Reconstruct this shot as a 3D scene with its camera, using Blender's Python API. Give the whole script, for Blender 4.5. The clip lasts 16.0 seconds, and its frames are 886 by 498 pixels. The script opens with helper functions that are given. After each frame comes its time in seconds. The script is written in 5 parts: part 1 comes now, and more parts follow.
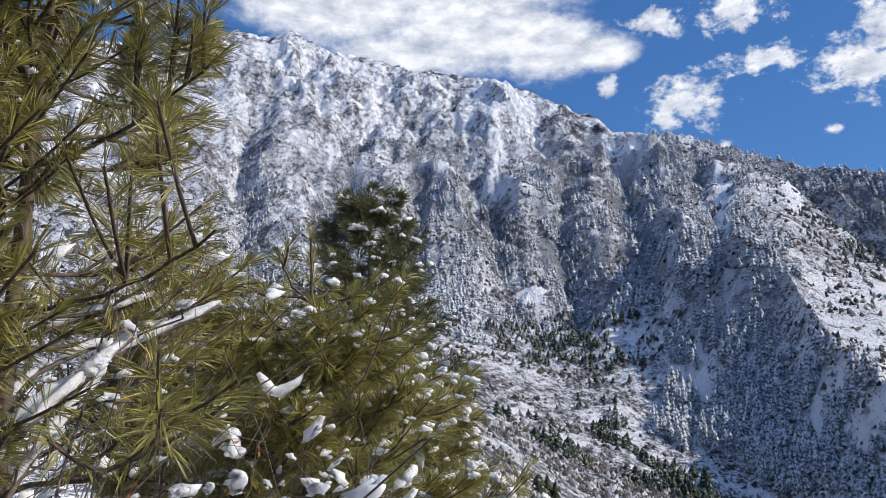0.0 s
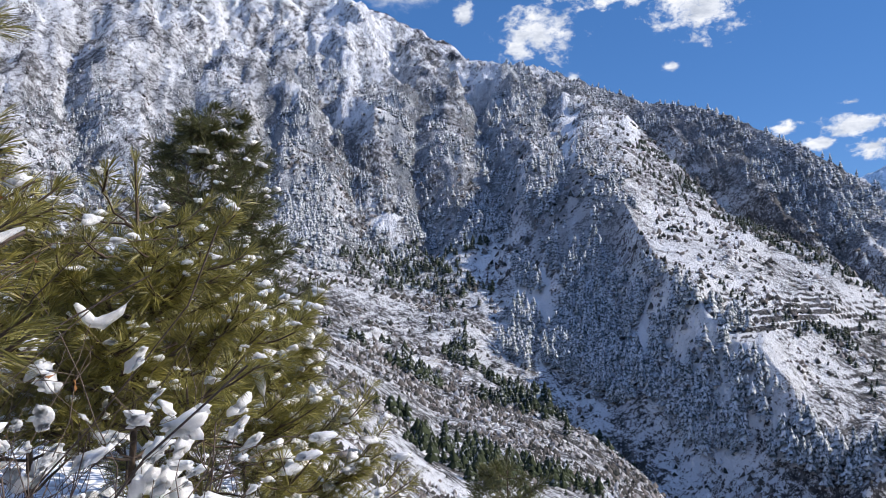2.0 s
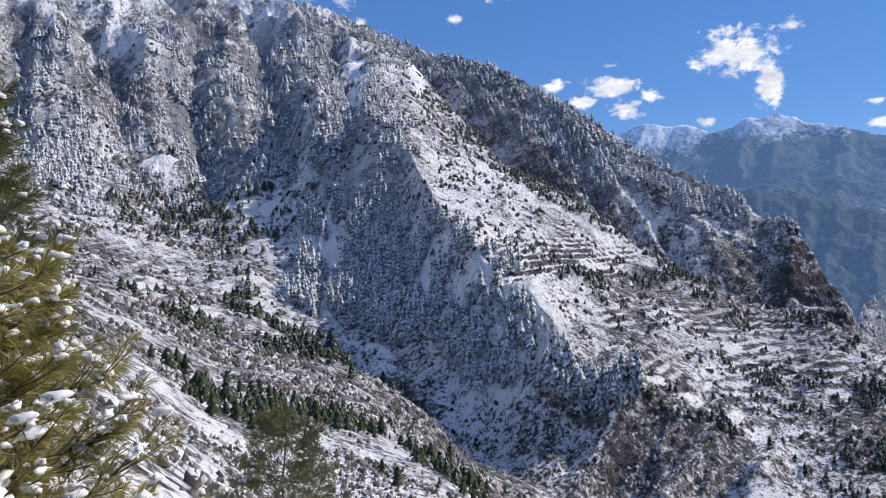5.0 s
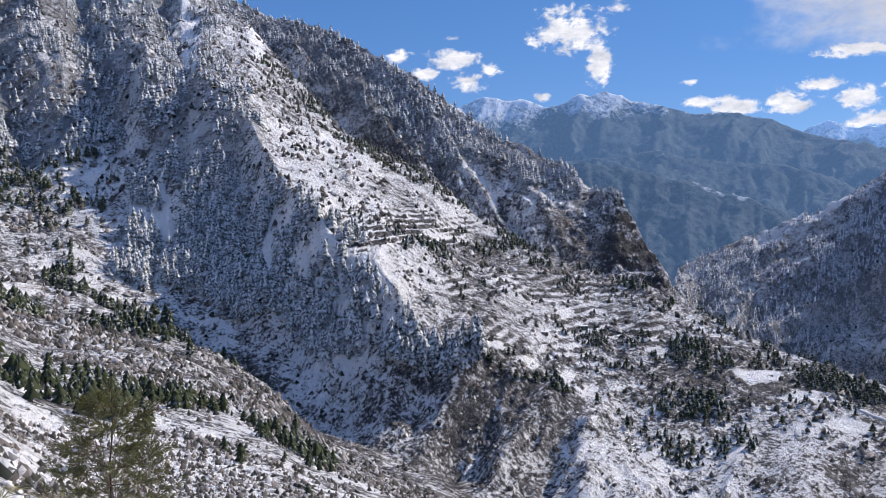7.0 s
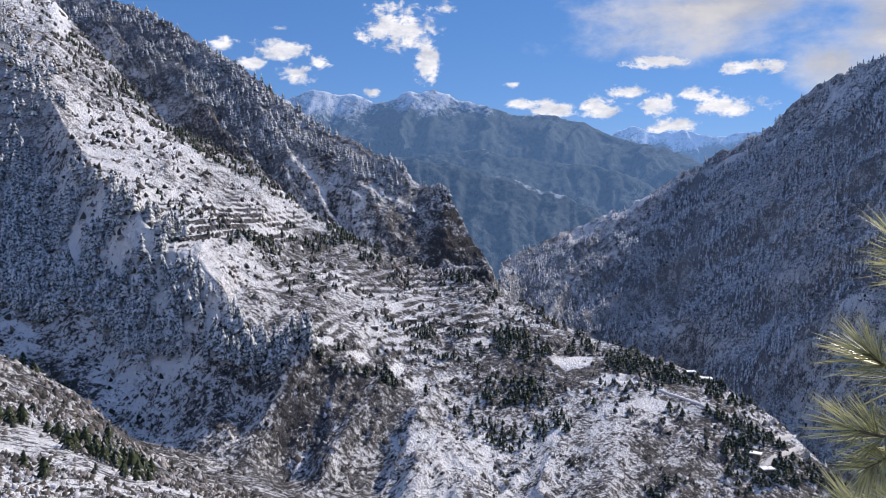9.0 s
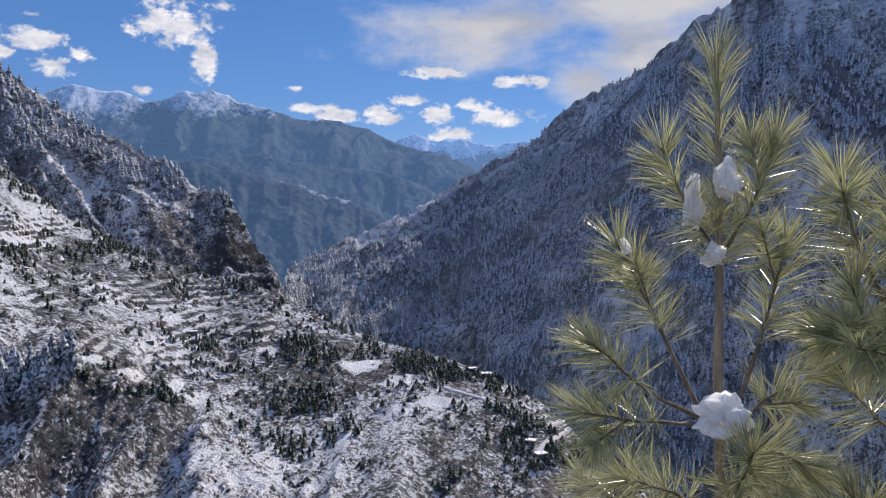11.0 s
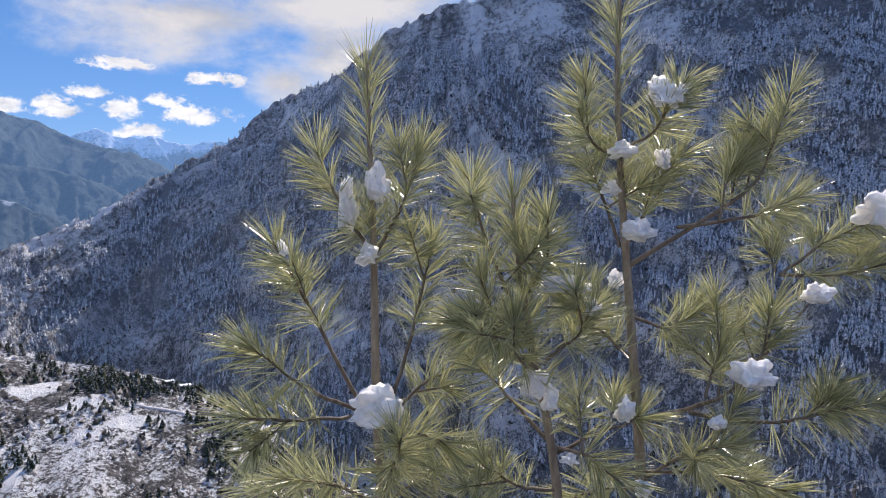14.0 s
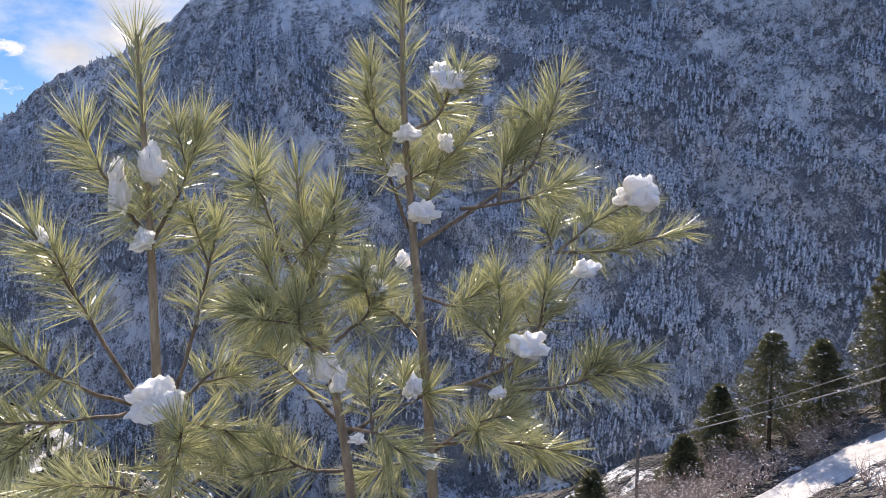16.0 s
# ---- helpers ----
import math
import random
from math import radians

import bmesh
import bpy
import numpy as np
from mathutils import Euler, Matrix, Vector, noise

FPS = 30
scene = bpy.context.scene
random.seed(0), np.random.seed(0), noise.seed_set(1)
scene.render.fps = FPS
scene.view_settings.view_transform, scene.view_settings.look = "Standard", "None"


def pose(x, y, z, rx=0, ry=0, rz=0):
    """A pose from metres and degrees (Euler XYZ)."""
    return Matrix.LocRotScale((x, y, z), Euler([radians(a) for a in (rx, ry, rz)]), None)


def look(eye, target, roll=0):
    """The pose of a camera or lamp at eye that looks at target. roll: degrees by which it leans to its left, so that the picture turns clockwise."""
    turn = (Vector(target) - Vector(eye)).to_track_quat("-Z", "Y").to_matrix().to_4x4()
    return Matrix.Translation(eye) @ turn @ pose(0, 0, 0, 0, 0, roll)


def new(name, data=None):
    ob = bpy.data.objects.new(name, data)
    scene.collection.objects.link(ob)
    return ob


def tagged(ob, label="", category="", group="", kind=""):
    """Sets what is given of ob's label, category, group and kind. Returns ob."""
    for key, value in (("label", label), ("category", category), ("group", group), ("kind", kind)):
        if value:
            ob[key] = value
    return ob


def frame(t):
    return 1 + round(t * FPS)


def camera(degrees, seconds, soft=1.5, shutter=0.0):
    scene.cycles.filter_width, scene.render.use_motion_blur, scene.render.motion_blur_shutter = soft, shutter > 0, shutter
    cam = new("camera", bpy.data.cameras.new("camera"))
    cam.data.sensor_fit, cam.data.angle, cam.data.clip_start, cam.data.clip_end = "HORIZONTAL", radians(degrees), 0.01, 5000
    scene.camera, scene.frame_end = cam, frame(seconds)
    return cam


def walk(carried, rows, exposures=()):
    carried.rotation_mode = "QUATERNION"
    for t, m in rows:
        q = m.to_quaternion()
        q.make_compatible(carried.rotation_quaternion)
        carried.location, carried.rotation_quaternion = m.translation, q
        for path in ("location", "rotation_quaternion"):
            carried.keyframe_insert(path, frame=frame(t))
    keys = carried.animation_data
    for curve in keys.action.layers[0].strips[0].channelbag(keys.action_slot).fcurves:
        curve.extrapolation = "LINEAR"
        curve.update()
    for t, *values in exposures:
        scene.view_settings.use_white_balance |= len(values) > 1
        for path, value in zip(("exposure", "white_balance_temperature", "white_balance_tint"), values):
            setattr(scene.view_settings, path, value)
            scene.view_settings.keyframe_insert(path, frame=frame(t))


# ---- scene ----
# ---- camera: a phone held at arm's length and turned with the body ----
cam = camera(62.05, 16.0, soft=0.6)
ARM = 0.26
ROWS = [  # seconds, bearing, pitch, roll
    (0.0, -0.00, 9.00, -0.00),
    (0.5, 2.39, 7.36, 0.36),
    (1.0, 5.03, 5.74, 0.59),
    (1.5, 8.05, 4.39, 0.82),
    (2.0, 11.25, 3.22, 0.88),
    (2.5, 14.24, 2.15, 0.87),
    (3.0, 16.90, 1.29, 0.86),
    (3.5, 19.45, 0.66, 0.85),
    (4.0, 22.11, 0.16, 0.85),
    (6.5, 36.73, -3.27, 0.82),
    (7.0, 39.80, -3.63, 0.79),
    (7.5, 42.94, -3.86, 0.58),
    (8.0, 46.10, -3.97, 0.33),
    (10.5, 64.99, -3.93, -0.10),
    (11.0, 69.46, -3.70, -0.06),
    (11.5, 73.62, -3.53, -0.03),
    (12.0, 77.49, -3.47, -0.13),
    (12.5, 81.65, -3.52, -0.19),
    (13.0, 85.27, -3.54, -0.20),
    (13.5, 88.96, -3.55, -0.11),
    (14.0, 92.35, -3.49, -0.16),
    (14.5, 95.91, -3.47, -0.18),
    (15.0, 99.40, -3.70, -0.15),
    (15.5, 102.92, -4.17, -0.23),
    (16.0, 106.73, -4.79, -0.20),
]
walk(cam, [(t, pose(ARM * math.sin(radians(b)), ARM * math.cos(radians(b)), 0, 90 + p, r, -b)) for t, b, p, r in ROWS],
     [(0, 0.30, 6200, 11), (4, 0.43, 6260, 13), (8, 0.40, 6480, 14), (11, 0.23, 6450, 15), (13, 0.42, 6520, 15), (14.5, 0.60, 6740, 14), (16, 0.84, 7020, 14)])

# ---- world and sun ----
SUN_BEARING, SUN_HEIGHT = 102.0, 36.0
BANK = [(86, 16.5, 15, 6.5), (75, 13.5, 12, 4.0), (84, 11.5, 6, 4.0), (80.5, 9.0, 3.6, 2.2), (100, 18, 8, 4)]
VEIL = [(-8, 27.8, 13, 4.4), (1, 25.6, 10, 4.2), (8.5, 24.0, 6, 3.0), (13.2, 23.4, 3.2, 1.7), (-3, 23.6, 7, 1.9), (4, 30, 14, 4)]
CUMULUS = [(49.6, 12.4, 2.9, 1.7), (51.7, 10.1, 1.1, 1.6), (40.6, 10.8, 2.0, 0.85), (41.9, 9.1, 1.5, 0.75), (43.6, 9.9, 0.8, 0.55),
           (36.4, 11.0, 1.3, 0.55), (38.6, 9.8, 1.2, 0.5), (61.3, 6.5, 2.2, 0.75), (64.9, 6.6, 1.8, 0.8), (69.2, 6.7, 1.5, 0.8),
           (73.7, 6.4, 2.5, 0.85), (70.3, 5.2, 2.2, 0.6), (66.8, 7.6, 1.5, 0.6), (71.6, 7.3, 1.6, 0.6), (59.0, 6.9, 1.2, 0.5), (68.9, 9.8, 2.6, 0.45), (75.6, 9.1, 2.6, 0.7)]
PUFFS = [(18.9, 19.2, 3.3, 2.2), (17.3, 18.2, 1.8, 1.0), (22.9, 25.4, 3.2, 2.0), (31.3, 20.3, 3.8, 2.9), (33, 22.8, 2.6, 2.2), (24.5, 21.6, 3.9, 1.0),
         (17.1, 25.0, 2.6, 1.1), (28.9, 16.1, 0.9, 0.4), (21.6, 15.8, 0.7, 0.5), (53.3, 13.9, 0.9, 0.5), (47.5, 7.8, 0.8, 0.35),
         (40.7, 12.3, 0.9, 0.3), (58.4, 8.4, 0.7, 0.3), (71.8, 13.4, 1.6, 0.5), (13.2, 21.0, 0.9, 0.9)]


def nodes_of(tree):
    tree.nodes.clear()

    def add(kind, **sets):
        n = tree.nodes.new(kind)
        for key, value in sets.items():
            if key in n.inputs:
                n.inputs[key].default_value = value
            else:
                setattr(n, key, value)
        return n

    def math_node(op, a, b=None, c=None, clamp=False):
        n = tree.nodes.new("ShaderNodeMath")
        n.operation, n.use_clamp = op, clamp
        for i, v in enumerate((a, b, c)):
            if v is None:
                continue
            if isinstance(v, (int, float)):
                n.inputs[i].default_value = v
            else:
                tree.links.new(v, n.inputs[i])
        return n.outputs[0]

    def vec_node(op, a, b=None):
        n = tree.nodes.new("ShaderNodeVectorMath")
        n.operation = op
        for i, v in enumerate((a, b)):
            if v is None:
                continue
            if isinstance(v, (tuple, list)):
                n.inputs[i].default_value = v
            else:
                tree.links.new(v, n.inputs[i])
        return n.outputs["Value"] if op in ("LENGTH", "DOT_PRODUCT") else n.outputs[0]

    def noise_node(vec, scale, detail=4.0, rough=0.55, distort=0.0):
        n = tree.nodes.new("ShaderNodeTexNoise")
        n.inputs["Scale"].default_value, n.inputs["Detail"].default_value = scale, detail
        n.inputs["Roughness"].default_value, n.inputs["Distortion"].default_value = rough, distort
        if vec is not None:
            tree.links.new(vec, n.inputs["Vector"])
        return n

    def ramp_node(fac, stops):
        n = tree.nodes.new("ShaderNodeValToRGB")
        el = n.color_ramp.elements
        while len(el) < len(stops):
            el.new(0.5)
        for e, (pos, col) in zip(el, stops):
            e.position = pos
            e.color = (*col, 1) if isinstance(col, (tuple, list)) else (col, col, col, 1)
        tree.links.new(fac, n.inputs[0])
        return n.outputs[0]

    def mix_node(fac, a, b):
        n = tree.nodes.new("ShaderNodeMix")
        n.data_type = "RGBA"
        for sock, v in ((n.inputs[0], fac), (n.inputs[6], a), (n.inputs[7], b)):
            if isinstance(v, (int, float)):
                sock.default_value = v
            elif isinstance(v, (tuple, list)):
                sock.default_value = (*v, 1)
            else:
                tree.links.new(v, sock)
        return n.outputs[2]

    def link(a, b):
        tree.links.new(a, b)

    return add, math_node, vec_node, noise_node, ramp_node, mix_node, link


def make_world():
    world = bpy.data.worlds.new("winter_sky")
    scene.world = world
    world.use_nodes = True
    add, m, v, noise_n, ramp, mix, link = nodes_of(world.node_tree)
    sky = add("ShaderNodeTexSky", sky_type="NISHITA", sun_disc=False)
    sky.sun_elevation, sky.sun_rotation = radians(SUN_HEIGHT), radians(SUN_BEARING)
    sky.altitude, sky.air_density, sky.dust_density, sky.ozone_density = 2600, 1.0, 0.02, 3.0
    way = add("ShaderNodeTexCoord").outputs["Generated"]
    split = add("ShaderNodeSeparateXYZ")
    link(way, split.inputs[0])
    bearing = m("MULTIPLY", m("ARCTAN2", split.outputs[0], split.outputs[1]), 180 / math.pi)
    height = m("MULTIPLY", m("ARCSINE", split.outputs[2]), 180 / math.pi)
    join = add("ShaderNodeCombineXYZ")
    link(bearing, join.inputs[0]), link(height, join.inputs[1])
    flat = join.outputs[0]

    def cover(clouds):
        best = None
        for a, h, w, t in clouds:
            d = v("LENGTH", v("MULTIPLY", v("SUBTRACT", flat, (a, h, 0)), (1 / w, 1 / t, 0)))
            best = d if best is None else m("SMOOTH_MIN", best, d, 0.25)
        return m("SUBTRACT", 1.0, best)

    fine = noise_n(v("MULTIPLY", flat, (0.55, 0.8, 0)), 1.0, 9, 0.62, 0.25).outputs[0]
    soft = noise_n(v("MULTIPLY", flat, (0.10, 0.22, 0)), 1.0, 7, 0.55, 0.2).outputs[0]
    wisp = noise_n(v("MULTIPLY", flat, (2.1, 2.9, 0)), 1.0, 7, 0.6, 0.4).outputs[0]
    fine = m("ADD", m("MULTIPLY", fine, 0.75), m("MULTIPLY", wisp, 0.25))
    heap = m("ADD", m("ADD", cover(CUMULUS), 0.05), m("MULTIPLY", m("SUBTRACT", fine, 0.5), 4.0))
    puff = m("ADD", cover(PUFFS), m("MULTIPLY", m("SUBTRACT", fine, 0.5), 4.0))
    bank = m("ADD", m("ADD", cover(BANK), 0.16), m("MULTIPLY", m("SUBTRACT", soft, 0.5), 2.4))
    bank = m("ADD", bank, m("MULTIPLY", m("SUBTRACT", fine, 0.5), 0.9))
    veil = m("ADD", m("MULTIPLY", cover(VEIL), 1.5), m("MULTIPLY", m("SUBTRACT", soft, 0.5), 1.2))
    veil = m("ADD", veil, m("MULTIPLY", m("SUBTRACT", fine, 0.5), 1.2))
    heap = m("MAXIMUM", heap, m("MULTIPLY", veil, 0.8))
    amount = m("MAXIMUM", m("MULTIPLY", heap, 1.5, None, True),
               m("MAXIMUM", m("MULTIPLY", puff, 1.2, None, True), m("MULTIPLY", bank, 0.8, None, True)))
    # unseen bright cloud above the view, added to fill the shaded slopes
    field = noise_n(way, 3.2, 8, 0.58, 0.4).outputs[0]
    overhead_fill = m("MULTIPLY", m("MULTIPLY", m("SUBTRACT", field, 0.475), 7.0, None, True), m("MULTIPLY", m("SUBTRACT", height, 31.0), 0.12, None, True))
    amount = m("MAXIMUM", amount, overhead_fill)
    amount = m("MULTIPLY", m("MULTIPLY", amount, amount), m("SUBTRACT", 3.0, m("MULTIPLY", amount, 2.0)))
    shape = noise_n(v("MULTIPLY", flat, (0.4, 0.8, 0)), 1.0, 8, 0.6).outputs[0]
    tone = ramp(shape, [(0.32, (0.55, 0.59, 0.66)), (0.5, (0.84, 0.86, 0.90)), (0.62, (1.06, 1.05, 1.03))])
    tint = add("ShaderNodeMix", data_type="RGBA", blend_type="MULTIPLY")
    tint.inputs[0].default_value = 1.0
    link(sky.outputs[0], tint.inputs[6])
    tint.inputs[7].default_value = (0.52, 0.73, 1.27, 1)
    even = add("ShaderNodeGamma", Gamma=0.52)
    link(tint.outputs[2], even.inputs[0])
    deep = add("ShaderNodeHueSaturation", Saturation=1.27, Value=1.0)
    link(even.outputs[0], deep.inputs["Color"])
    clear = add("ShaderNodeBackground", Strength=0.178)
    link(deep.outputs[0], clear.inputs[0])
    cloud = add("ShaderNodeBackground", Strength=0.79)
    grey = m("MULTIPLY", bank, 1.1, None, True)
    thick = mix(grey, tone, ramp(soft, [(0.35, (0.42, 0.44, 0.48)), (0.62, (0.68, 0.68, 0.69))]))
    # cloud up there is tinted strong blue so that the added fill is blue
    aloft = m("MULTIPLY", m("SUBTRACT", height, 31.0), 0.1, None, True)
    link(mix(m("MULTIPLY", aloft, 0.7), thick, (0.58, 0.92, 1.80)), cloud.inputs[0])
    both = add("ShaderNodeMixShader")
    link(m("MULTIPLY", amount, 0.97), both.inputs[0])
    link(clear.outputs[0], both.inputs[1]), link(cloud.outputs[0], both.inputs[2])
    link(both.outputs[0], add("ShaderNodeOutputWorld").inputs[0])


make_world()
lamp = bpy.data.lights.new("sun", "SUN")
lamp.energy, lamp.angle, lamp.color = 3.95, radians(0.6), (1.0, 0.90, 0.77)
sun = new("sun", lamp)
sun.matrix_world = look((300 * math.sin(radians(SUN_BEARING)), 300 * math.cos(radians(SUN_BEARING)), 300 * math.tan(radians(SUN_HEIGHT))), (0, 0, 0))
scene.view_settings.exposure = 0.0

# ---- materials ----
def material(name):
    mat = bpy.data.materials.new(name)
    mat.use_nodes = True
    return mat, nodes_of(mat.node_tree)


def finish(tools, color, rough=0.8, normal=None, spec=0.3):
    add, m, v, noise_n, ramp, mix, link = tools
    p = add("ShaderNodeBsdfPrincipled")
    for sock, val in (("Base Color", color), ("Roughness", rough)):
        if isinstance(val, (int, float)):
            p.inputs[sock].default_value = val
        elif isinstance(val, (tuple, list)):
            p.inputs[sock].default_value = (*val, 1)
        else:
            link(val, p.inputs[sock])
    p.inputs["Specular IOR Level"].default_value = spec
    if normal is not None:
        link(normal, p.inputs["Normal"])
    link(p.outputs[0], add("ShaderNodeOutputMaterial").inputs[0])
    return p


def bump_of(tools, height, strength, distance):
    add, link = tools[0], tools[6]
    b = add("ShaderNodeBump", Strength=strength, Distance=distance)
    link(height, b.inputs["Height"])
    return b.outputs[0]


def ground_material():
    """Snow over scrub, turf and rock: the cover layer says how much shows through (x scrub, y rock, z turf)."""
    mat, tools = material("snowy_mountain_ground")
    add, m, v, noise_n, ramp, mix, link = tools
    pos = add("ShaderNodeNewGeometry").outputs["Position"]
    cov = add("ShaderNodeAttribute", attribute_name="cover")
    sep = add("ShaderNodeSeparateXYZ")
    link(cov.outputs["Vector"], sep.inputs[0])
    scrub, rock, turf = sep.outputs
    big = noise_n(v("MULTIPLY", pos, (0.010, 0.010, 0.010)), 1, 5, 0.6).outputs[0]
    mid = noise_n(v("MULTIPLY", pos, (0.10, 0.10, 0.06)), 1, 6, 0.7, 0.3).outputs[0]
    small = noise_n(v("MULTIPLY", pos, (0.5, 0.5, 0.4)), 1, 4, 0.86).outputs[0]
    grain = m("ADD", m("MULTIPLY", mid, 0.4), m("MULTIPLY", small, 0.6))
    shown = m("ADD", grain, m("MULTIPLY", m("SUBTRACT", big, 0.5), 0.28))
    bare = m("MULTIPLY", m("SUBTRACT", shown, m("SUBTRACT", 0.66, m("MULTIPLY", scrub, 0.36))), 26.0, None, True)
    rocky = m("MULTIPLY", m("SUBTRACT", shown, m("SUBTRACT", 0.68, m("MULTIPLY", rock, 0.30))), 26.0, None, True)
    grassy = m("MULTIPLY", m("SUBTRACT", grain, m("SUBTRACT", 0.68, m("MULTIPLY", turf, 0.34))), 8.0, None, True)
    brush = ramp(noise_n(v("MULTIPLY", pos, (0.3, 0.3, 0.3)), 1, 3).outputs[0],
                 [(0.3, (0.030, 0.032, 0.036)), (0.5, (0.085, 0.082, 0.082)), (0.7, (0.24, 0.232, 0.23))])
    stone = ramp(small, [(0.3, (0.026, 0.027, 0.030)), (0.7, (0.105, 0.105, 0.11))])
    straw = ramp(small, [(0.3, (0.13, 0.10, 0.06)), (0.7, (0.29, 0.24, 0.15))])
    snow = ramp(small, [(0.3, (0.80, 0.82, 0.85)), (0.7, (0.90, 0.90, 0.90))])
    col = mix(grassy, snow, straw)
    col = mix(bare, col, brush)
    col = mix(rocky, col, stone)
    # blue grey over far slopes: frost, with distance haze put into the same colour
    rime_haze = add("ShaderNodeAttribute", attribute_name="rime_haze").outputs["Fac"]
    hoar_haze = ramp(m("ADD", m("MULTIPLY", small, 0.6), m("MULTIPLY", mid, 0.4)), [(0.32, (0.13, 0.15, 0.17)), (0.5, (0.27, 0.30, 0.33)), (0.68, (0.46, 0.49, 0.53))])
    col = mix(rime_haze, col, hoar_haze)
    relief = m("ADD", m("MULTIPLY", mid, 2.0), m("MULTIPLY", m("ADD", small, m("MULTIPLY", bare, 0.35)), 0.8))
    finish(tools, col, 0.85, bump_of(tools, relief, 1.0, 2.6), 0.15)
    return mat


GROUND = ground_material()


def conifer_material(name, dark, light, bare, most=0.7):
    mat, tools = material(name)
    add, m, v, noise_n, ramp, mix, link = tools
    geo = add("ShaderNodeNewGeometry")
    up = add("ShaderNodeSeparateXYZ")
    link(geo.outputs["Normal"], up.inputs[0])
    n = noise_n(geo.outputs["Position"], 0.9, 3, 0.6).outputs[0]
    rnd = geo.outputs["Random Per Island"]
    green = mix(rnd, dark, light)
    frost = m("MULTIPLY", m("SUBTRACT", m("ADD", m("MULTIPLY", up.outputs[2], 0.3), n), m("ADD", bare, m("MULTIPLY", rnd, 0.14))), 5.0, None, True)
    finish(tools, mix(m("MULTIPLY", frost, most), green, (0.72, 0.75, 0.78)), 0.9, None, 0.1)
    return mat


CONIFER = conifer_material("snow_dusted_conifer", (0.016, 0.024, 0.015), (0.046, 0.058, 0.032), 0.67)
FROSTED = conifer_material("frosted_conifer", (0.018, 0.028, 0.031), (0.080, 0.10, 0.102), 0.51, 0.85)
# frosted trees across the valley, their colour paled and blued for haze
RIMED_HAZY = conifer_material("rimed_hazy_conifer", (0.030, 0.042, 0.055), (0.17, 0.19, 0.22), 0.47, 0.78)

# ---- the lie of the land ----
# Lines across the valley seen from the standing place: bearing (degrees), slope angle from the eye (degrees), distance (m).
EDGE = [(-180, 22, 60), (-75, 12, 60), (-40, 1, 60), (-20, -3, 80), (-4, -6.0, 105), (2, -9.0, 112), (8, -14.0, 112), (14, -19.5, 100), (20, -23, 90), (36, -25, 85), (85, -27, 70),
        (100, -26, 48), (111.6, -23.3, 38), (116.5, -22.3, 36), (123, -19.4, 34), (132.6, -16.5, 33), (138.3, -13.7, 33), (146, -9, 34), (160, 5, 50), (180, 22, 60)]
BENCH = [(-180, 27, 250), (-75, 16, 300), (-40, 3, 350), (-20, 2, 350), (-0.9, -1.1, 350), (5.6, -4.6, 340), (10.5, -8.0, 320), (15.7, -8.6, 330), (20.9, -10.8, 320), (25.7, -13.8, 300),
         (29.5, -17.4, 265), (36, -21.5, 230), (50, -25, 200), (70, -28, 180), (100, -33, 170), (120, -31, 180), (140, -27, 180), (152, -10, 200), (165, 22, 250), (180, 27, 250)]
CREEK = [(-180, 28, 400), (-75, 18, 450), (-40, 5, 480), (-2.7, 2.3, 490), (8, -3.5, 470), (14, -6.2, 440), (19.1, -10.4, 410), (27, -14.2, 370), (30, -16.8, 340), (36, -20, 300),
         (42, -22.4, 275), (57, -25, 250), (70, -27, 240), (80, -28, 250), (100, -28, 300), (120, -26, 320), (140, -22, 320), (152, -8, 350), (165, 23, 400), (180, 28, 400)]
FLANK = [(-180, 29, 600), (-75, 19, 650), (-40, 8, 650), (-3, 6, 700), (8, 2.5, 690), (14, 3.5, 670), (18.9, 6.0, 650), (22, 8.3, 640), (25.0, 7.0, 590), (27.2, 2.3, 500), (29.8, -0.8, 440), (31.5, -2.5, 420),
         (35.2, -5.1, 385), (36.9, -8.5, 365), (41.2, -11.2, 355), (47.2, -14.2, 352), (48.6, -15.2, 350), (53.4, -18.9, 325), (57.4, -22.3, 292), (66, -24, 262), (80, -25, 280), (92, -27, 340), (100, -28, 370), (120, -26.5, 390), (140, -22, 390), (165, 24, 600), (180, 29, 600)]
CREST = [(-180, 29, 800), (-75, 20, 900), (-40, 12, 950), (0, 12, 1000), (14, 11, 960), (19, 12.8, 1030), (23, 13.6, 1070), (25.5, 13.2, 1040), (27.4, 10.9, 930), (29.9, 8.3, 830), (32, 5.7, 740), (35.8, 3.6, 690), (39, 2.0, 655), (42.4, -1.0, 622), (46.4, -3.4, 590),
         (51.6, -5.5, 560), (55.5, -6.3, 530), (59.8, -8.4, 500), (64, -10.5, 470), (67.9, -11.5, 440), (72.4, -12.9, 420), (77.6, -15.4, 390), (83.1, -20, 340), (87, -23, 340), (92, -25, 400), (100, -26, 430), (120, -24.5, 450), (140, -20, 450), (165, 24, 800), (180, 29, 800)]
SKYLINE_A = [(-180, 30, 1200), (-75, 20, 1700), (-40, 20, 1900), (-32.6, 22.3, 2000), (-22.8, 22.4, 2100), (-19.4, 23.4, 2150), (-16.8, 24.5, 2200), (-13.9, 24.2, 2200), (-12.1, 24.9, 2200), (-9.9, 23.9, 2150),
             (-3.9, 22.8, 2100), (5.3, 21.5, 1950), (7.1, 20.7, 1900), (12.4, 18.4, 1700), (13.7, 17.3, 1650), (18.7, 16.8, 1500), (21.9, 15.5, 1400), (26, 14, 1300), (31, 13, 1200), (34.5, 11.4, 1120)]
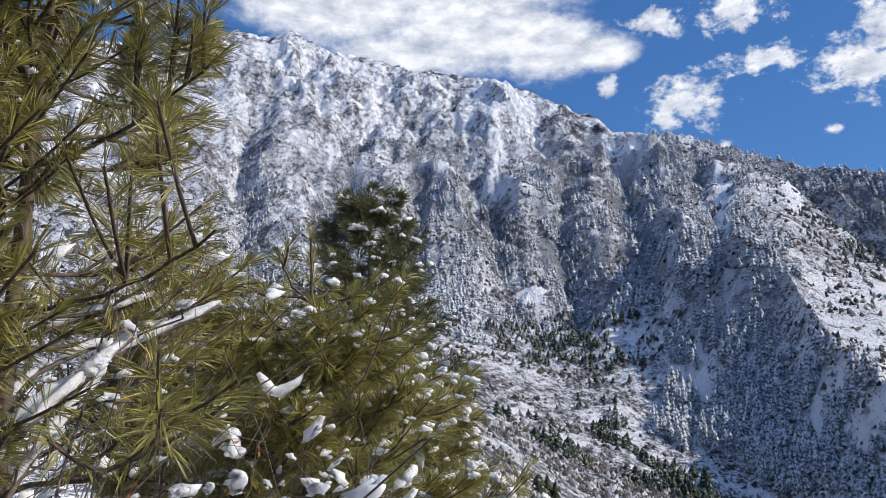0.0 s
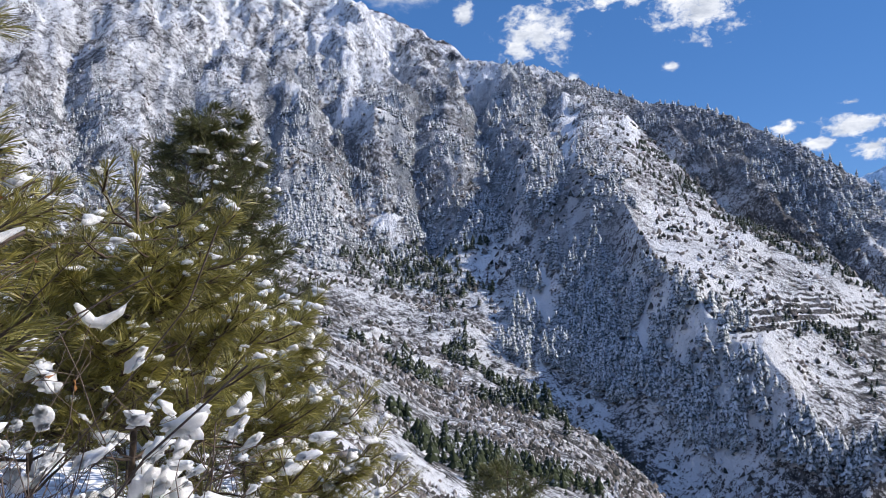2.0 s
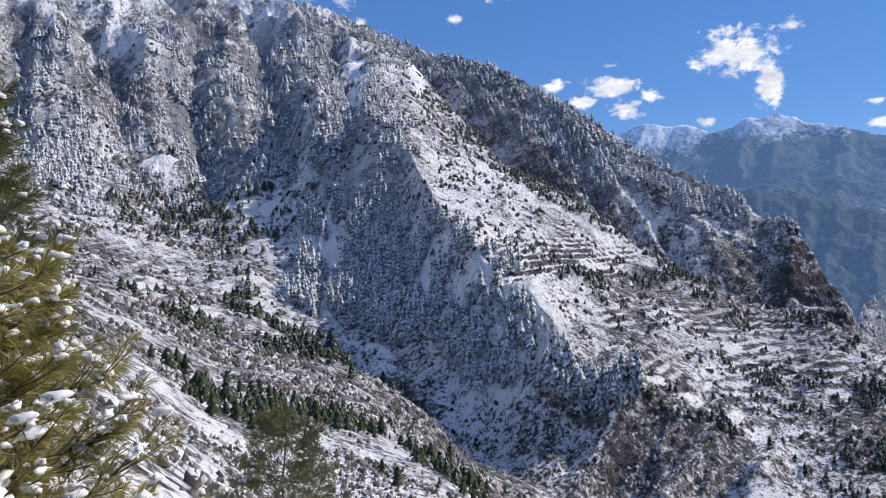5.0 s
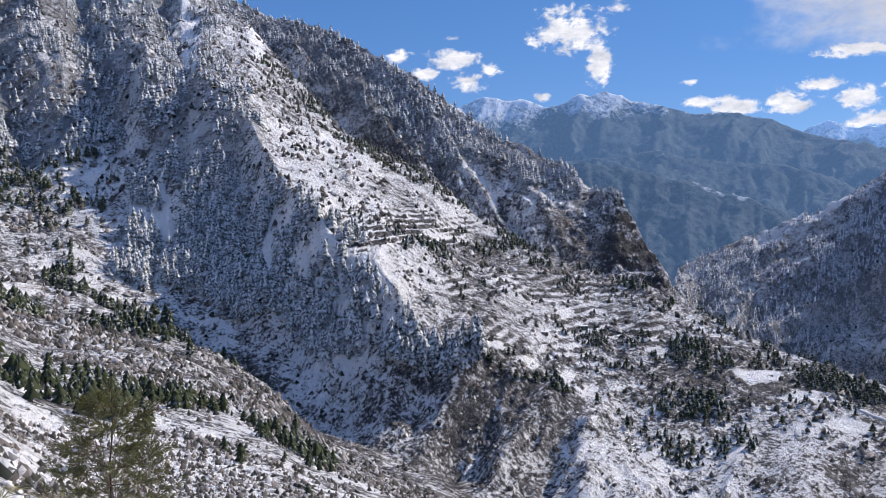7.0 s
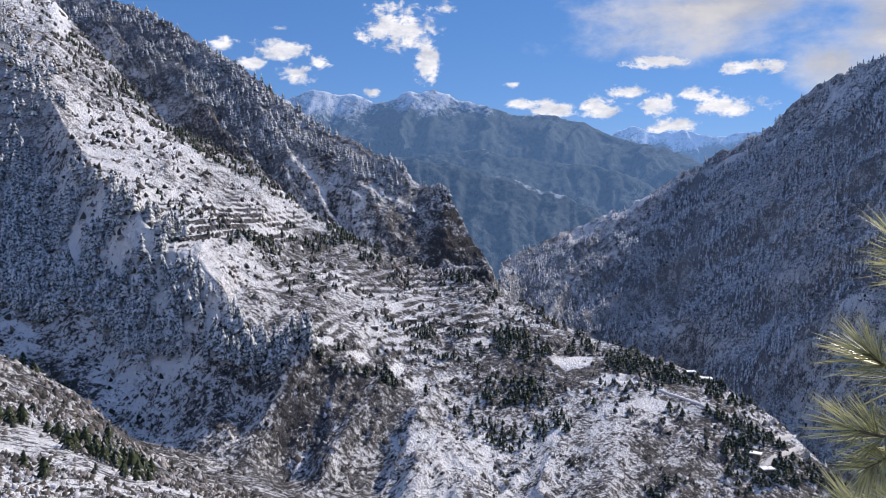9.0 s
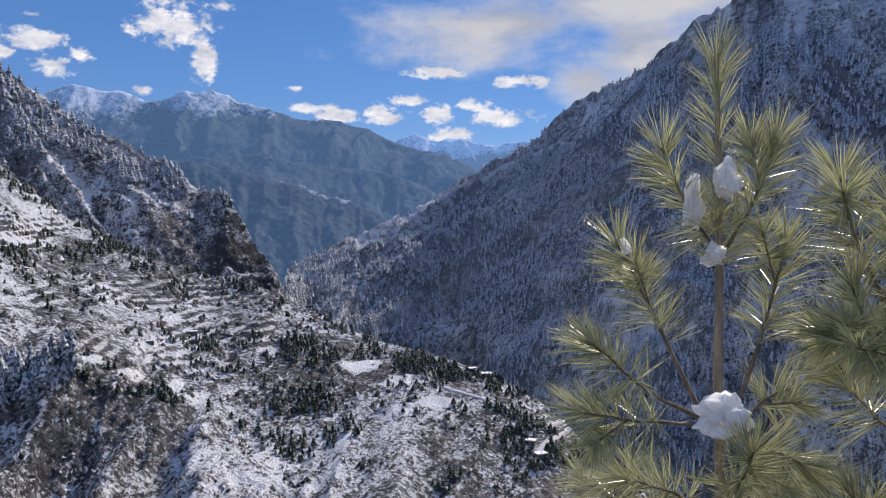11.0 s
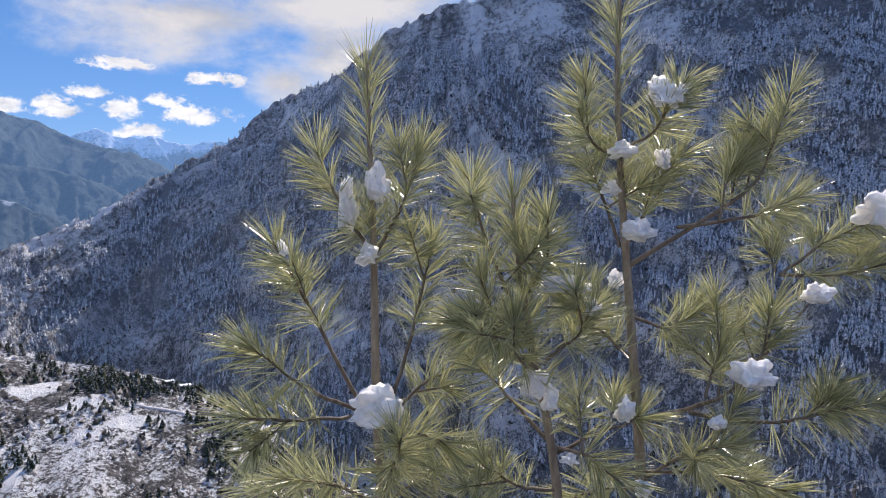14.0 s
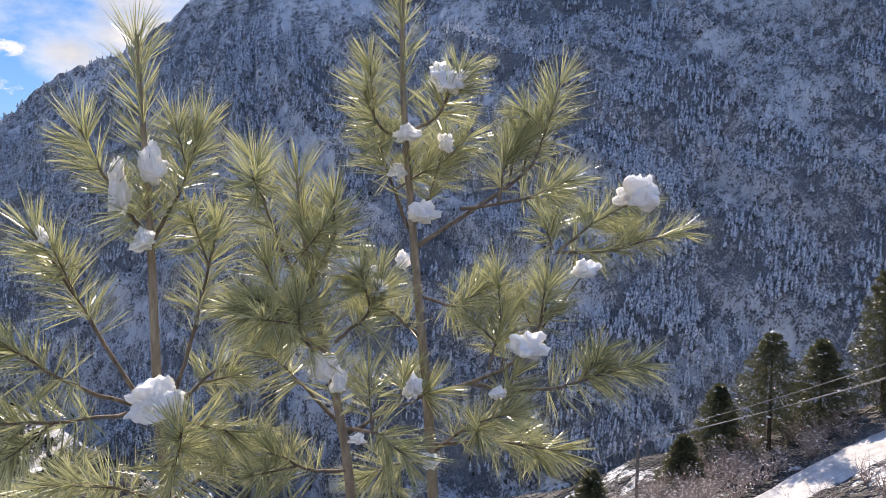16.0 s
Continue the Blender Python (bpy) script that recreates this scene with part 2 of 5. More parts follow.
SKYLINE_B = [(39.1, 8.6, 1030), (42.5, 6.0, 980), (45.1, 4.5, 950), (48.6, 3.2, 900), (50.3, 1.9, 880), (51.2, 0.8, 875), (53.1, 0.9, 850), (53.8, -0.7, 830), (55.1, -2.8, 800), (56.4, -4.7, 765), (57.0, -6.2, 745), (57.25, -6.6, 1300), (57.5, -5.2, 1430),
             (62.2, -2.8, 1500), (67.8, -0.4, 1550), (71.6, 2.2, 1600), (75.5, 4.1, 1600), (76.9, 5.0, 1600), (78.8, 7.2, 1580), (84.9, 10.2, 1500), (88, 13.0, 1450), (92.2, 14.8, 1400)]
SKYLINE_C = [(94, 15.3, 1400), (99.5, 16.1, 1380), (103, 15.8, 1380), (106, 15.0, 1380), (110, 17, 1350), (118, 19, 1300), (128, 19, 1300), (140, 19, 1300), (165, 25, 1200), (180, 30, 1200)]
VALLEY = [(-180, 29, 1000), (10, 12, 1250), (22, 13.0, 1200), (26, 9.5, 1120), (30, 3.5, 960), (36, -1.5, 830), (45, -8, 705), (53, -12.3, 650), (56.9, -14, 615), (59, -16, 1040), (70, -18, 1100), (78, -19.5, 900),
          (86, -22, 720), (95, -24, 640), (110, -24, 600), (125, -22, 590), (140, -18, 600), (165, 24.5, 1000), (180, 29, 1000)]  # the low ground behind the crest


def lattice(ix, iy, seed):
    h = (ix.astype(np.int64) * 374761393 + iy.astype(np.int64) * 668265263 + seed * 1442695041) & 0xFFFFFFFF
    h = ((h ^ (h >> 13)) * 1274126177) & 0xFFFFFFFF
    return ((h ^ (h >> 16)) & 0xFFFF) / 65535.0


def value_noise(x, y, seed=0):
    ix, iy = np.floor(x), np.floor(y)
    fx, fy = x - ix, y - iy
    fx, fy = fx * fx * fx * (fx * (fx * 6 - 15) + 10), fy * fy * fy * (fy * (fy * 6 - 15) + 10)
    a, b = lattice(ix, iy, seed), lattice(ix + 1, iy, seed)
    c, d = lattice(ix, iy + 1, seed), lattice(ix + 1, iy + 1, seed)
    return (a + (b - a) * fx) * (1 - fy) + (c + (d - c) * fx) * fy - 0.5


def fbm(x, y, octaves=5, gain=0.5, seed=0, ridged=False):
    total, amp = 0, 1.0
    for k in range(octaves):
        n = value_noise(x * 2 ** k + 17.3 * k, y * 2 ** k - 9.1 * k, seed + k)
        total = total + amp * ((0.25 - np.abs(n)) * 2 if ridged else n)
        amp *= gain
    return total


def along(line, b):
    """Slope angle and distance of a line at the bearings b."""
    t = np.array(line, float)
    return [np.interp(b, t[:, 0], t[:, k]) for k in range(1, t.shape[1])]


def smooth(a, b, x):
    t = np.clip((x - a) / (b - a), 0, 1)
    return t * t * (3 - 2 * t)


BEARINGS = np.concatenate([np.arange(-180, -46, 3.0), np.arange(-46, 146, 0.175), np.arange(146, 180.1, 2.0)])
STEPS = (10, 40, 56, 30, 76, 80, 20, 130, 8, 4)


def window(v, lo, hi, soft):
    return smooth(lo - soft, lo + soft, v) * (1 - smooth(hi - soft, hi + soft, v))


def land():
    """Grid of x, y, z and of how far along its lines each vertex lies."""
    b = BEARINGS
    lines = [along(k, b) for k in (EDGE, BENCH, CREEK, FLANK, CREST)]
    fine = (b > -44) & (b < 144)
    bell = np.exp(-np.linspace(-2.2, 2.2, 27) ** 2)
    for pair in lines[:4]:
        for k in range(2):
            wide = np.pad(pair[k][fine], 13, mode="edge")
            pair[k][fine] = np.convolve(wide, bell / bell.sum(), mode="valid")
    sky_el, sky_r = along(SKYLINE_A + SKYLINE_B + SKYLINE_C, b)
    r = [np.full_like(b, 0.01), np.full_like(b, 2.2)]
    side = -0.30 * np.cos(np.radians(b - 75))
    z = [np.full_like(b, -1.62) + 0.01 * side, -1.62 + 2.2 * side]
    for el, dist in lines:
        r.append(dist), z.append(dist * np.tan(np.radians(el)))
    low_el, low_r = along(VALLEY, b)
    deep = smooth(20, 28, b) * (1 - smooth(146, 160, b))
    z6 = sky_r * np.tan(np.radians(sky_el))
    straight_r, straight_z = r[-1] + (sky_r - r[-1]) * 0.38, z[-1] + (z6 - z[-1]) * 0.36
    r.append(straight_r * (1 - deep) + low_r * deep), z.append(straight_z * (1 - deep) + low_r * np.tan(np.radians(low_el)) * deep)
    r.append(sky_r), z.append(z6)
    r.append(sky_r + 700), z.append(np.minimum(z6 - 450, -150) * 0 - 260)
    r.append(np.full_like(b, 4950)), z.append(np.full_like(b, -300))
    rr, zz, uu = [], [], []
    for k, n in enumerate(STEPS):
        s = np.arange(n)[:, None] / n
        if k == 1:
            s = s ** 2.2
        rr.append(r[k] + (r[k + 1] - r[k]) * s)
        sag = 3.0 * smooth(98, 112, b) * (1 - smooth(142, 150, b)) * np.sin(np.pi * s) if k == 1 else 0
        if k == 4:  # the ravine's foot lies flatter than its wooded side
            sag = 14.0 * smooth(12, 19, b) * (1 - smooth(42, 52, b)) * np.sin(np.pi * s)
        zz.append(z[k] + (z[k + 1] - z[k]) * s - sag)
        uu.append(k + s + 0 * b)
    rr.append(r[-1][None]), zz.append(z[-1][None]), uu.append(np.full((1, len(b)), float(len(STEPS))))
    rr, zz, uu = (np.concatenate(a) for a in (rr, zz, uu))
    # ease the breaks of slope
    for _ in range(3):
        zz[52:-2] = 0.25 * zz[51:-3] + 0.5 * zz[52:-2] + 0.25 * zz[53:-1]
    k = np.clip((b - 30) / 8, 0, 1) * (b < 90)
    for _ in range(40):  # the spur's shoulder is rounded
        zz[186:240] += k * 0.5 * (0.5 * zz[185:239] + 0.5 * zz[187:241] - zz[186:240])
    return rr, np.broadcast_to(b, rr.shape), zz, uu


# gullies down the great face, top to foot: bearing, slope angle
GULLIES = [[(-9.8, 22.9), (-12.9, 20.3), (-14.9, 17.6), (-16, 12.9), (-15, 9.6), (-13.5, 6)], [(-4.5, 21), (-6.2, 17), (-8.4, 12), (-8.0, 6)], [(-1.5, 19), (-2.4, 15), (-1.3, 11.7), (-2.3, 8.9), (-1.9, 5)],
           [(0.8, 19), (1.6, 15.7), (3.1, 13.1), (4.6, 9.6), (5.4, 5.5)], [(7.4, 18.5), (9.2, 14.6), (9.6, 11.4), (9.9, 8.1), (10.7, 4.5)], [(11.2, 18), (12.6, 16.5), (14.3, 14), (15.3, 9.8), (15.9, 4)], [(19.5, 14.5), (20.3, 11), (21.5, 7.5), (19, 3)]]


def gully_relief(b, el, x, y):
    """0 on a gully's bed, 1 on the spur between two of them."""
    near = np.full(b.shape, 9.0)
    sway = 1.2 * fbm(x / 130, y / 130, 5, 0.6, 71)
    for line in GULLIES:
        t = np.array(line[::-1])
        at = np.interp(el, t[:, 1], t[:, 0])
        off = (b - at + sway) * np.where(b > at, 1.0, 0.8)
        near = np.minimum(near, np.abs(off) + 0.35 * np.clip(t[0, 1] - el, 0, 9) + 0.8 * np.clip(el - t[-1, 1], 0, 9))
    return np.clip(near / 2.6, 0, 1) ** 0.75


def inside(poly, b, el, soft=0.35):
    """Soft mask of a patch of hillside outlined by bearings and slope angles."""
    p = np.array(poly, float)
    lo, hi = p.min(0) - 2, p.max(0) + 2
    m = np.zeros(b.shape)
    k = (b > lo[0]) & (b < hi[0]) & (el > lo[1]) & (el < hi[1])
    if not k.any():
        return m
    qx, qy = b[k], el[k]
    odd, dist = np.zeros(qx.shape, bool), np.full(qx.shape, 99.0)
    for (x0, y0), (x1, y1) in zip(p, np.roll(p, -1, 0)):
        if y0 != y1:
            odd ^= ((y0 > qy) != (y1 > qy)) & (qx < (x1 - x0) * (qy - y0) / (y1 - y0) + x0)
        t = np.clip(((qx - x0) * (x1 - x0) + (qy - y0) * (y1 - y0)) / ((x1 - x0) ** 2 + (y1 - y0) ** 2), 0, 1)
        dist = np.minimum(dist, np.hypot(qx - x0 - t * (x1 - x0), qy - y0 - t * (y1 - y0)))
    m[k] = smooth(-soft, soft, np.where(odd, dist, -dist))
    return m


TERRACES = [[(29.4, 0.1), (41.4, -1.0), (42.3, -2.9), (31.7, -3.4)], [(36.3, -5.5), (51.2, -5.2), (55.5, -7.4), (38.0, -7.5)], [(41.4, -10.9), (45.0, -9.2), (48.5, -7.7), (56.5, -8.5), (56.5, -11.3), (50.3, -13.1)]]


def shaped():
    r, b, z, u = land()
    x, y = r * np.sin(np.radians(b)), r * np.cos(np.radians(b))
    el = np.degrees(np.arctan2(z, r))
    # spurs and gullies that run down the great face (lines: 2 edge, 3 bench, 4 creek, 5 flank, 6 crest, 7 dip, 8 skyline)
    west = smooth(4.4, 5.3, u) * (1 - smooth(7.4, 7.95, u)) * (1 - smooth(19, 24, b))
    spur = gully_relief(b, el, x, y)
    z = z + west * (spur - 0.62) * 0.040 * r * (0.85 + 0.8 * fbm(x / 240, y / 240, 3, 0.5, 75))
    ribs = fbm(b / 2.4 + 0.5 * fbm(x / 200, y / 200, 3, 0.5, 3), u * 0.5 + 3, 4, 0.55, 5, True)
    z = z + west * (ribs * 0.009 + fbm(x / 95 + 0.3 * y / 95, y / 95, 3, 0.5, 77, True) * (0.021 + 0.010 * smooth(12, 15, el))) * r
    # the dark mountainside across the valley: slanting ribs and cliffs
    east = smooth(6.3, 6.9, u) * (1 - smooth(7.5, 7.97, u)) * smooth(58, 64, b)
    slant = fbm(b / 5.2 + 0.35 * el * smooth(88, 100, b) - 0.30 * el * (1 - smooth(84, 96, b)) + 0.5 * fbm(x / 260, y / 260, 3, 0.5, 4), el / 22 + 3, 5, 0.55, 6, True)
    z = z + east * slant * 0.042 * r
    ridge = smooth(6.9, 7.3, u) * (1 - smooth(7.5, 7.97, u)) * window(b, 24, 49, 2)
    z = z + ridge * fbm(b / 2.6 + 0.25 * el, el / 12, 4, 0.55, 9, True) * 0.018 * r
    hold = 1 - 0.85 * window(u, 5.8, 6.15, 0.15) * window(b, 25, 84, 2)
    # the spur's own gullies
    flank = hold * smooth(4.0, 4.3, u) * (1 - smooth(6.5, 7, u)) * smooth(14, 22, b) * (1 - smooth(86, 92, b))
    z = z + flank * (fbm(b / 6 - 0.9 * u, u * 0.5, 4, 0.5, 8, True) * (13 - 8 * smooth(4.9, 5.2, u)) - 1)
    # lower slopes
    low = smooth(2.1, 3.0, u) * (1 - smooth(4.4, 5.0, u))
    z = z + low * fbm(x / 60, y / 60, 5, 0.5, 11) * np.minimum(0.045 * r, 9)
    rough = smooth(4.1, 5.0, u) * (1 - smooth(8.0, 8.6, u)) * hold
    sunny = window(u, 5.02, 6, 0.1) * smooth(24, 30, b) * (1 - smooth(80, 90, b))
    z = z + rough * (fbm(x / 38, y / 38, 5, 0.6, 14, True) * 0.0085 * r * (1 - 0.65 * sunny) + fbm(x / 130, y / 130, 4, 0.5, 15) * 0.012 * r * (1 - smooth(7.4, 7.9, u)))
    # ledges of rock on the knob and on the summit
    ledge = window(b, 47.5, 57.2, 0.8) * smooth(6.9, 7.3, u) * (1 - smooth(7.97, 8.05, u))
    band = z / 9 + 0.7 * fbm(x / 60, y / 60, 3, 0.5, 28)
    z = z + ledge * (np.floor(band) + smooth(0.55, 0.95, band - np.floor(band)) - band) * 9 * 0.55
    z = z + smooth(1.05, 1.5, u) * (1 - smooth(2.4, 3.2, u)) * fbm(x / 5, y / 5, 4, 0.55, 19) * np.minimum(0.5, 0.03 * r)
    # terraces cut into the sunny spur and into the bench below the great face
    fields = [inside(q, b + 1.2 * fbm(x / 40, y / 40, 2, 0.5, 72), el, 0.4) * window(u, 4.9, 6.0, 0.05) for q in TERRACES]
    broken = smooth(-0.22, 0.02, fbm(x / 26, y / 26, 2, 0.5, 27))
    strips = np.clip(fields[0] + fields[1] * 0.36 * broken + fields[2] * 0.36 * broken, 0, 1)
    step = np.where(fields[0] > 0.3, 3.6, 3.4)
    warp = z / step + (0.45 + 0.45 * (1 - fields[0])) * fbm(x / 55, y / 55, 3, 0.5, 24)
    stair = (np.floor(warp) + smooth(0.55, 0.98, warp - np.floor(warp)) - warp) * step
    bench = smooth(3.15, 3.3, u) * (1 - smooth(3.9, 4.3, u)) * smooth(-10, -2, b) * (1 - smooth(12, 17, b))
    z = z + stair * np.clip(0.25 * bench + strips, 0, 1) * 0.9
    return x, y, z, r, b, u, np.clip(0.2 * bench + strips, 0, 1), warp - np.floor(warp), spur, el


X, Y, Z, RANGE, BEAR, LINE, TERRACE, RISER, SPUR, SLOPE = shaped()


# bare snow fields: bearing, slope angle, half width, half height
FIELDS = [(50.5, -14.8, 1.0, 0.45), (46.3, -12.9, 0.8, 0.4), (44.1, -11.9, 1.1, 0.25), (51.4, -8.6, 0.8, 0.25), (48.9, -8.7, 0.7, 0.25), (39.8, -2.3, 2.2, 0.28), (44.1, -6.1, 0.9, 0.25), (49.4, -13.7, 0.6, 0.5),
          (7.0, 5.0, 1.3, 0.9), (9.7, -6.0, 1.4, 0.5), (5.7, -3.6, 1.2, 0.5), (63.1, -13.0, 1.6, 0.6), (66.4, -14.4, 1.7, 0.4), (69.1, -15.9, 1.7, 0.35), (26.4, -4.5, 0.5, 2.6), (18.9, -2.3, 0.28, 4.2), (21.2, 11.5, 0.5, 2.4), (26.0, 12.5, 0.6, 1.8)]
SNOW_SLOPE = [(25.6, 6.7), (28.6, 6.2), (31.6, 5.2), (39.0, 1.6), (44.1, -2.2), (41.8, -1.8), (31.5, -1.2), (28.9, 0.5), (26.8, 2.8)]
# stands of conifers as patches of hillside: which lines they lie between, then bearings and slope angles round them
PATCHES = {}
PATCHES["ravine"] = (3.95, 5.6, [[(19.3, 2.0), (21.1, 4.2), (25.0, 1.9), (28.5, 1.0), (29.8, -1.2), (31.9, -3.4), (34.0, -5.1), (36.5, -7.6), (37.6, -10.5), (40.6, -11.6), (42.0, -14.0), (38.8, -14.9), (34.7, -12.6), (29.2, -11.1), (26.2, -9.4), (22.7, -7.7), (19.8, -6.3)],
    [(15.8, 2.0), (18.4, 1.6), (18.7, -6.3), (16.6, -5.0)]])
PATCHES["gully_woods"] = (4.3, 7.4, [[(20.3, 10.7), (24.3, 9.3), (25.1, 6.3), (24.2, 1.9), (21.1, 2.0), (18.4, 2.0), (17.6, 5.1)], [(14.3, 17.2), (18.2, 16.5), (18.2, 12.3), (18.5, 5.1), (15.0, 5.1), (14.7, 11.5)],
    [(-2.6, 12.7), (0, 12.9), (1.9, 9.5), (3.7, 2.1), (-3, 2.1), (-4, 7.7)], [(6.2, 14.5), (8.4, 14.6), (9.6, 10.6), (9.8, 2.1), (7.8, 2.3), (9.1, 5.1), (6.8, 8.4)], [(10.5, 12), (12.5, 12), (14.5, 6), (13.8, 2.5), (11, 2.5)]])
PATCHES["face"] = (4.6, 7.5, [[(-22, 12), (-8, 17), (8, 18), (22, 15), (25, 10), (19, 3), (-22, 3)]])
PATCHES["upper_face"] = (6.5, 7.9, [[(-24, 17), (-14, 21), (0, 21), (12, 18), (12, 15), (-8, 15), (-24, 12)]])
PATCHES["bench"] = (2.9, 4.6, [[(2.1, -2.4), (7.3, -5.1), (10.5, -9.4), (8.4, -8.9), (4.8, -6.2), (1.7, -3.6)], [(11.4, -4.4), (14.4, -6.2), (20.0, -10.6), (25.2, -13.6), (24.4, -14.6), (18.2, -12.2), (12.3, -7.0)]])
PATCHES["lower_face"] = (3.9, 5.4, [[(9.8, 1.2), (12.4, 0.3), (14.0, -2.3), (14.4, -6.2), (11.4, -4.8)], [(4, 3), (14, 3), (15, 0), (5, 0)]])
PATCHES["crest"] = (5.2, 6.03, [[(25.6, 13.5), (27.6, 10.8), (32.2, 5.6), (39.0, 1.9), (45.2, -2.6), (53.0, -5.9), (60, -8.7), (60, -9.3), (52.8, -6.7), (46.2, -5.4), (39.8, 0.6), (31.5, 4.4), (26.5, 8.5)]])
PATCHES["belts"] = (4.9, 6.03, [[(33.8, -3.2), (44, -2.3), (45, -2.6), (51.2, -5.0), (50.3, -5.7), (45.0, -3.9), (34.6, -4.0)], [(57.3, -10.8), (62.3, -10.2), (61.5, -14.8), (63.2, -18.3), (59.5, -17.7), (58.1, -14.1)],
    [(65.5, -11.2), (72.4, -13.0), (76.2, -14.6), (75.5, -15.2), (67.9, -13.5), (65.2, -12.1)], [(36.2, -9.0), (40.1, -12.6), (49.0, -15.2), (48.1, -17.3), (40.0, -15.1), (36.2, -11.6)]])
PATCHES["sunny_slope"] = (4.9, 6.03, [[(25.6, 6.7), (39, 1.6), (52, -5.6), (60, -9), (72, -13.2), (84, -20), (70, -22), (60, -20), (50, -17), (44, -13), (38, -8), (34, -4), (29, 0)]])
PATCHES["ridge"] = (6.8, 8.05, [[(18, 16.6), (26.5, 14.3), (35.1, 11.2), (43.8, 5.8), (48.5, 3.8), (51, 2), (51, -2), (47, 1), (45.2, 2.3), (39.9, 2.5), (35.0, 5.1), (29.9, 9.6)]])
PATCHES["knob"] = (6.8, 8.05, [[(48, 3.6), (50.3, 2.4), (53.3, 1.0), (52.5, -1.0), (50, 1.0)]])
PATCHES["dark_side"] = (6.3, 7.97, [[(57.6, -5.2), (65, -1.8), (76, 4.0), (84, 9), (92, 12), (110, 14), (141, 14), (141, -20), (95, -23), (78, -18), (66, -12.5), (57.6, -8)]])
PATCHES["dark_skyline"] = (7.6, 8.03, [[(66, -1.4), (78.5, 6.5), (85, 10.5), (84, 9), (78, 5), (66, -2)]])
PATCHES["near_slope"] = (2.15, 3.9, [[(1, -6), (8, -11), (20, -14), (30, -19), (30, -24), (14, -19), (2, -10)]])


def covers():
    """Scrub, rock and turf on the ground, and how thick the conifers stand."""
    wob = fbm(X / 70, Y / 70, 4, 0.55, 31)
    fray = fbm(X / 26, Y / 26, 4, 0.6, 73)
    u, b, el = LINE + wob * 0.5, BEAR + wob * 9, SLOPE
    wb, we = BEAR + 2.4 * wob + 1.3 * fray, el + 1.1 * fray
    stands = {}
    for k, (lo, hi, polys) in PATCHES.items():
        mask = np.zeros_like(u)
        for q in polys:
            mask = np.maximum(mask, inside(q, wb, we, 0.45))
        stands[k] = mask * window(LINE, lo, hi, 0.05)
    great = smooth(4.3, 4.8, u) * (1 - smooth(20, 24, b))
    high = smooth(6.6, 7.6, u)
    beyond = smooth(56, 58, BEAR) * smooth(6.3, 6.8, u)
    streak = fbm(BEAR / 0.8 + 0.8 * wob, LINE * 4, 4, 0.6, 44)
    scrub = 0.47 * np.ones_like(u)
    scrub += great * (0.03 - 0.10 * high + 0.16 * streak - 0.10 * (SPUR - 0.55) * (1 - high))
    scrub -= 0.03 * great * smooth(12, 15, el) * (1 - smooth(4, 10, BEAR))
    scrub -= window(u, 4.0, 5, 0.1) * window(b, -8, 17, 2) * 0.05
    scrub += window(u, 4.0, 5.05, 0.1) * smooth(15, 19, b) * (-0.05 + 0.08 * smooth(34, 42, BEAR))
    scrub += -0.10 * stands["ravine"] - 0.03 * stands["gully_woods"] + 0.05 * stands["belts"] + 0.05 * stands["ridge"]
    scrub -= 0.11 * inside(SNOW_SLOPE, wb, we, 0.6) * window(LINE, 4.9, 6.02, 0.03)
    scrub += window(u, 5.05, 6, 0.1) * (0.035 * smooth(50, 58, b) * (1 - smooth(84, 90, b))) + window(u, 2.3, 4.0, 0.15) * window(b, -5, 60, 3) * 0.04
    scrub += window(u, 6.9, 8.1, 0.15) * window(b, 22, 50, 2) * (0.05 + 0.16 * fbm(BEAR / 1.6 + 0.3 * el, el / 6, 4, 0.6, 45))
    slant = fbm(BEAR / 3.4 + 0.3 * el * smooth(88, 100, BEAR) - 0.28 * el * (1 - smooth(84, 96, BEAR)) + 1.0 * wob, el / 7, 5, 0.6, 43)
    scrub += beyond * (0.06 - 0.10 * smooth(8, 13, el) * (1 - smooth(104, 112, BEAR)) + 0.22 * slant)
    rock = 0.10 + 0.38 * great * high * (0.75 + 1.3 * fray) + 0.25 * great * smooth(7.6, 7.95, u) + 0.80 * window(BEAR, 51.6, 57.7, 0.7) * window(LINE, 6.9, 8.02, 0.1) * (0.9 + 0.6 * fray) + 0.22 * beyond * smooth(8, 14, el) * (0.8 + 1.5 * slant)
    rock += 0.3 * beyond * smooth(0.10, 0.3, slant) * smooth(90, 98, BEAR) * (1 - smooth(-12, -6, el))
    turf = 0.15 + 0.42 * window(u, 3.0, 4.05, 0.15) * window(b, 2, 40, 3) + 0.2 * TERRACE * window(RISER, 0.6, 1.0, 0.05) + 0.10 * window(u, 5, 6, 0.2) * window(b, 40, 80, 5)
    scrub += 0.50 * TERRACE * window(RISER, 0.60, 0.97, 0.05) - 0.38 * TERRACE * window(RISER, 0.02, 0.5, 0.08)
    bare = np.zeros_like(u)
    for fb, fe, wide, tall in FIELDS:
        bare = np.maximum(bare, (1 - smooth(0.7, 1.15, np.hypot((BEAR + 0.8 * fray - fb) / wide, (el + 0.3 * fray - fe) / tall))) * (LINE < 7) * (LINE > 3))
    scrub -= 0.5 * bare
    # a sunlit line along the dark mountainside, its light put into the snow cover
    scrub -= 0.5 * beyond * (1 - smooth(0.10, 0.2, np.abs(el - np.interp(BEAR, (66, 70.2, 74.5, 78, 80), (-1.6, 0.6, 2.6, 3.8, 4.2)) - 0.2 * fray))) * window(BEAR, 66, 79, 1)
    near = 1 - smooth(2.0, 2.3, LINE)
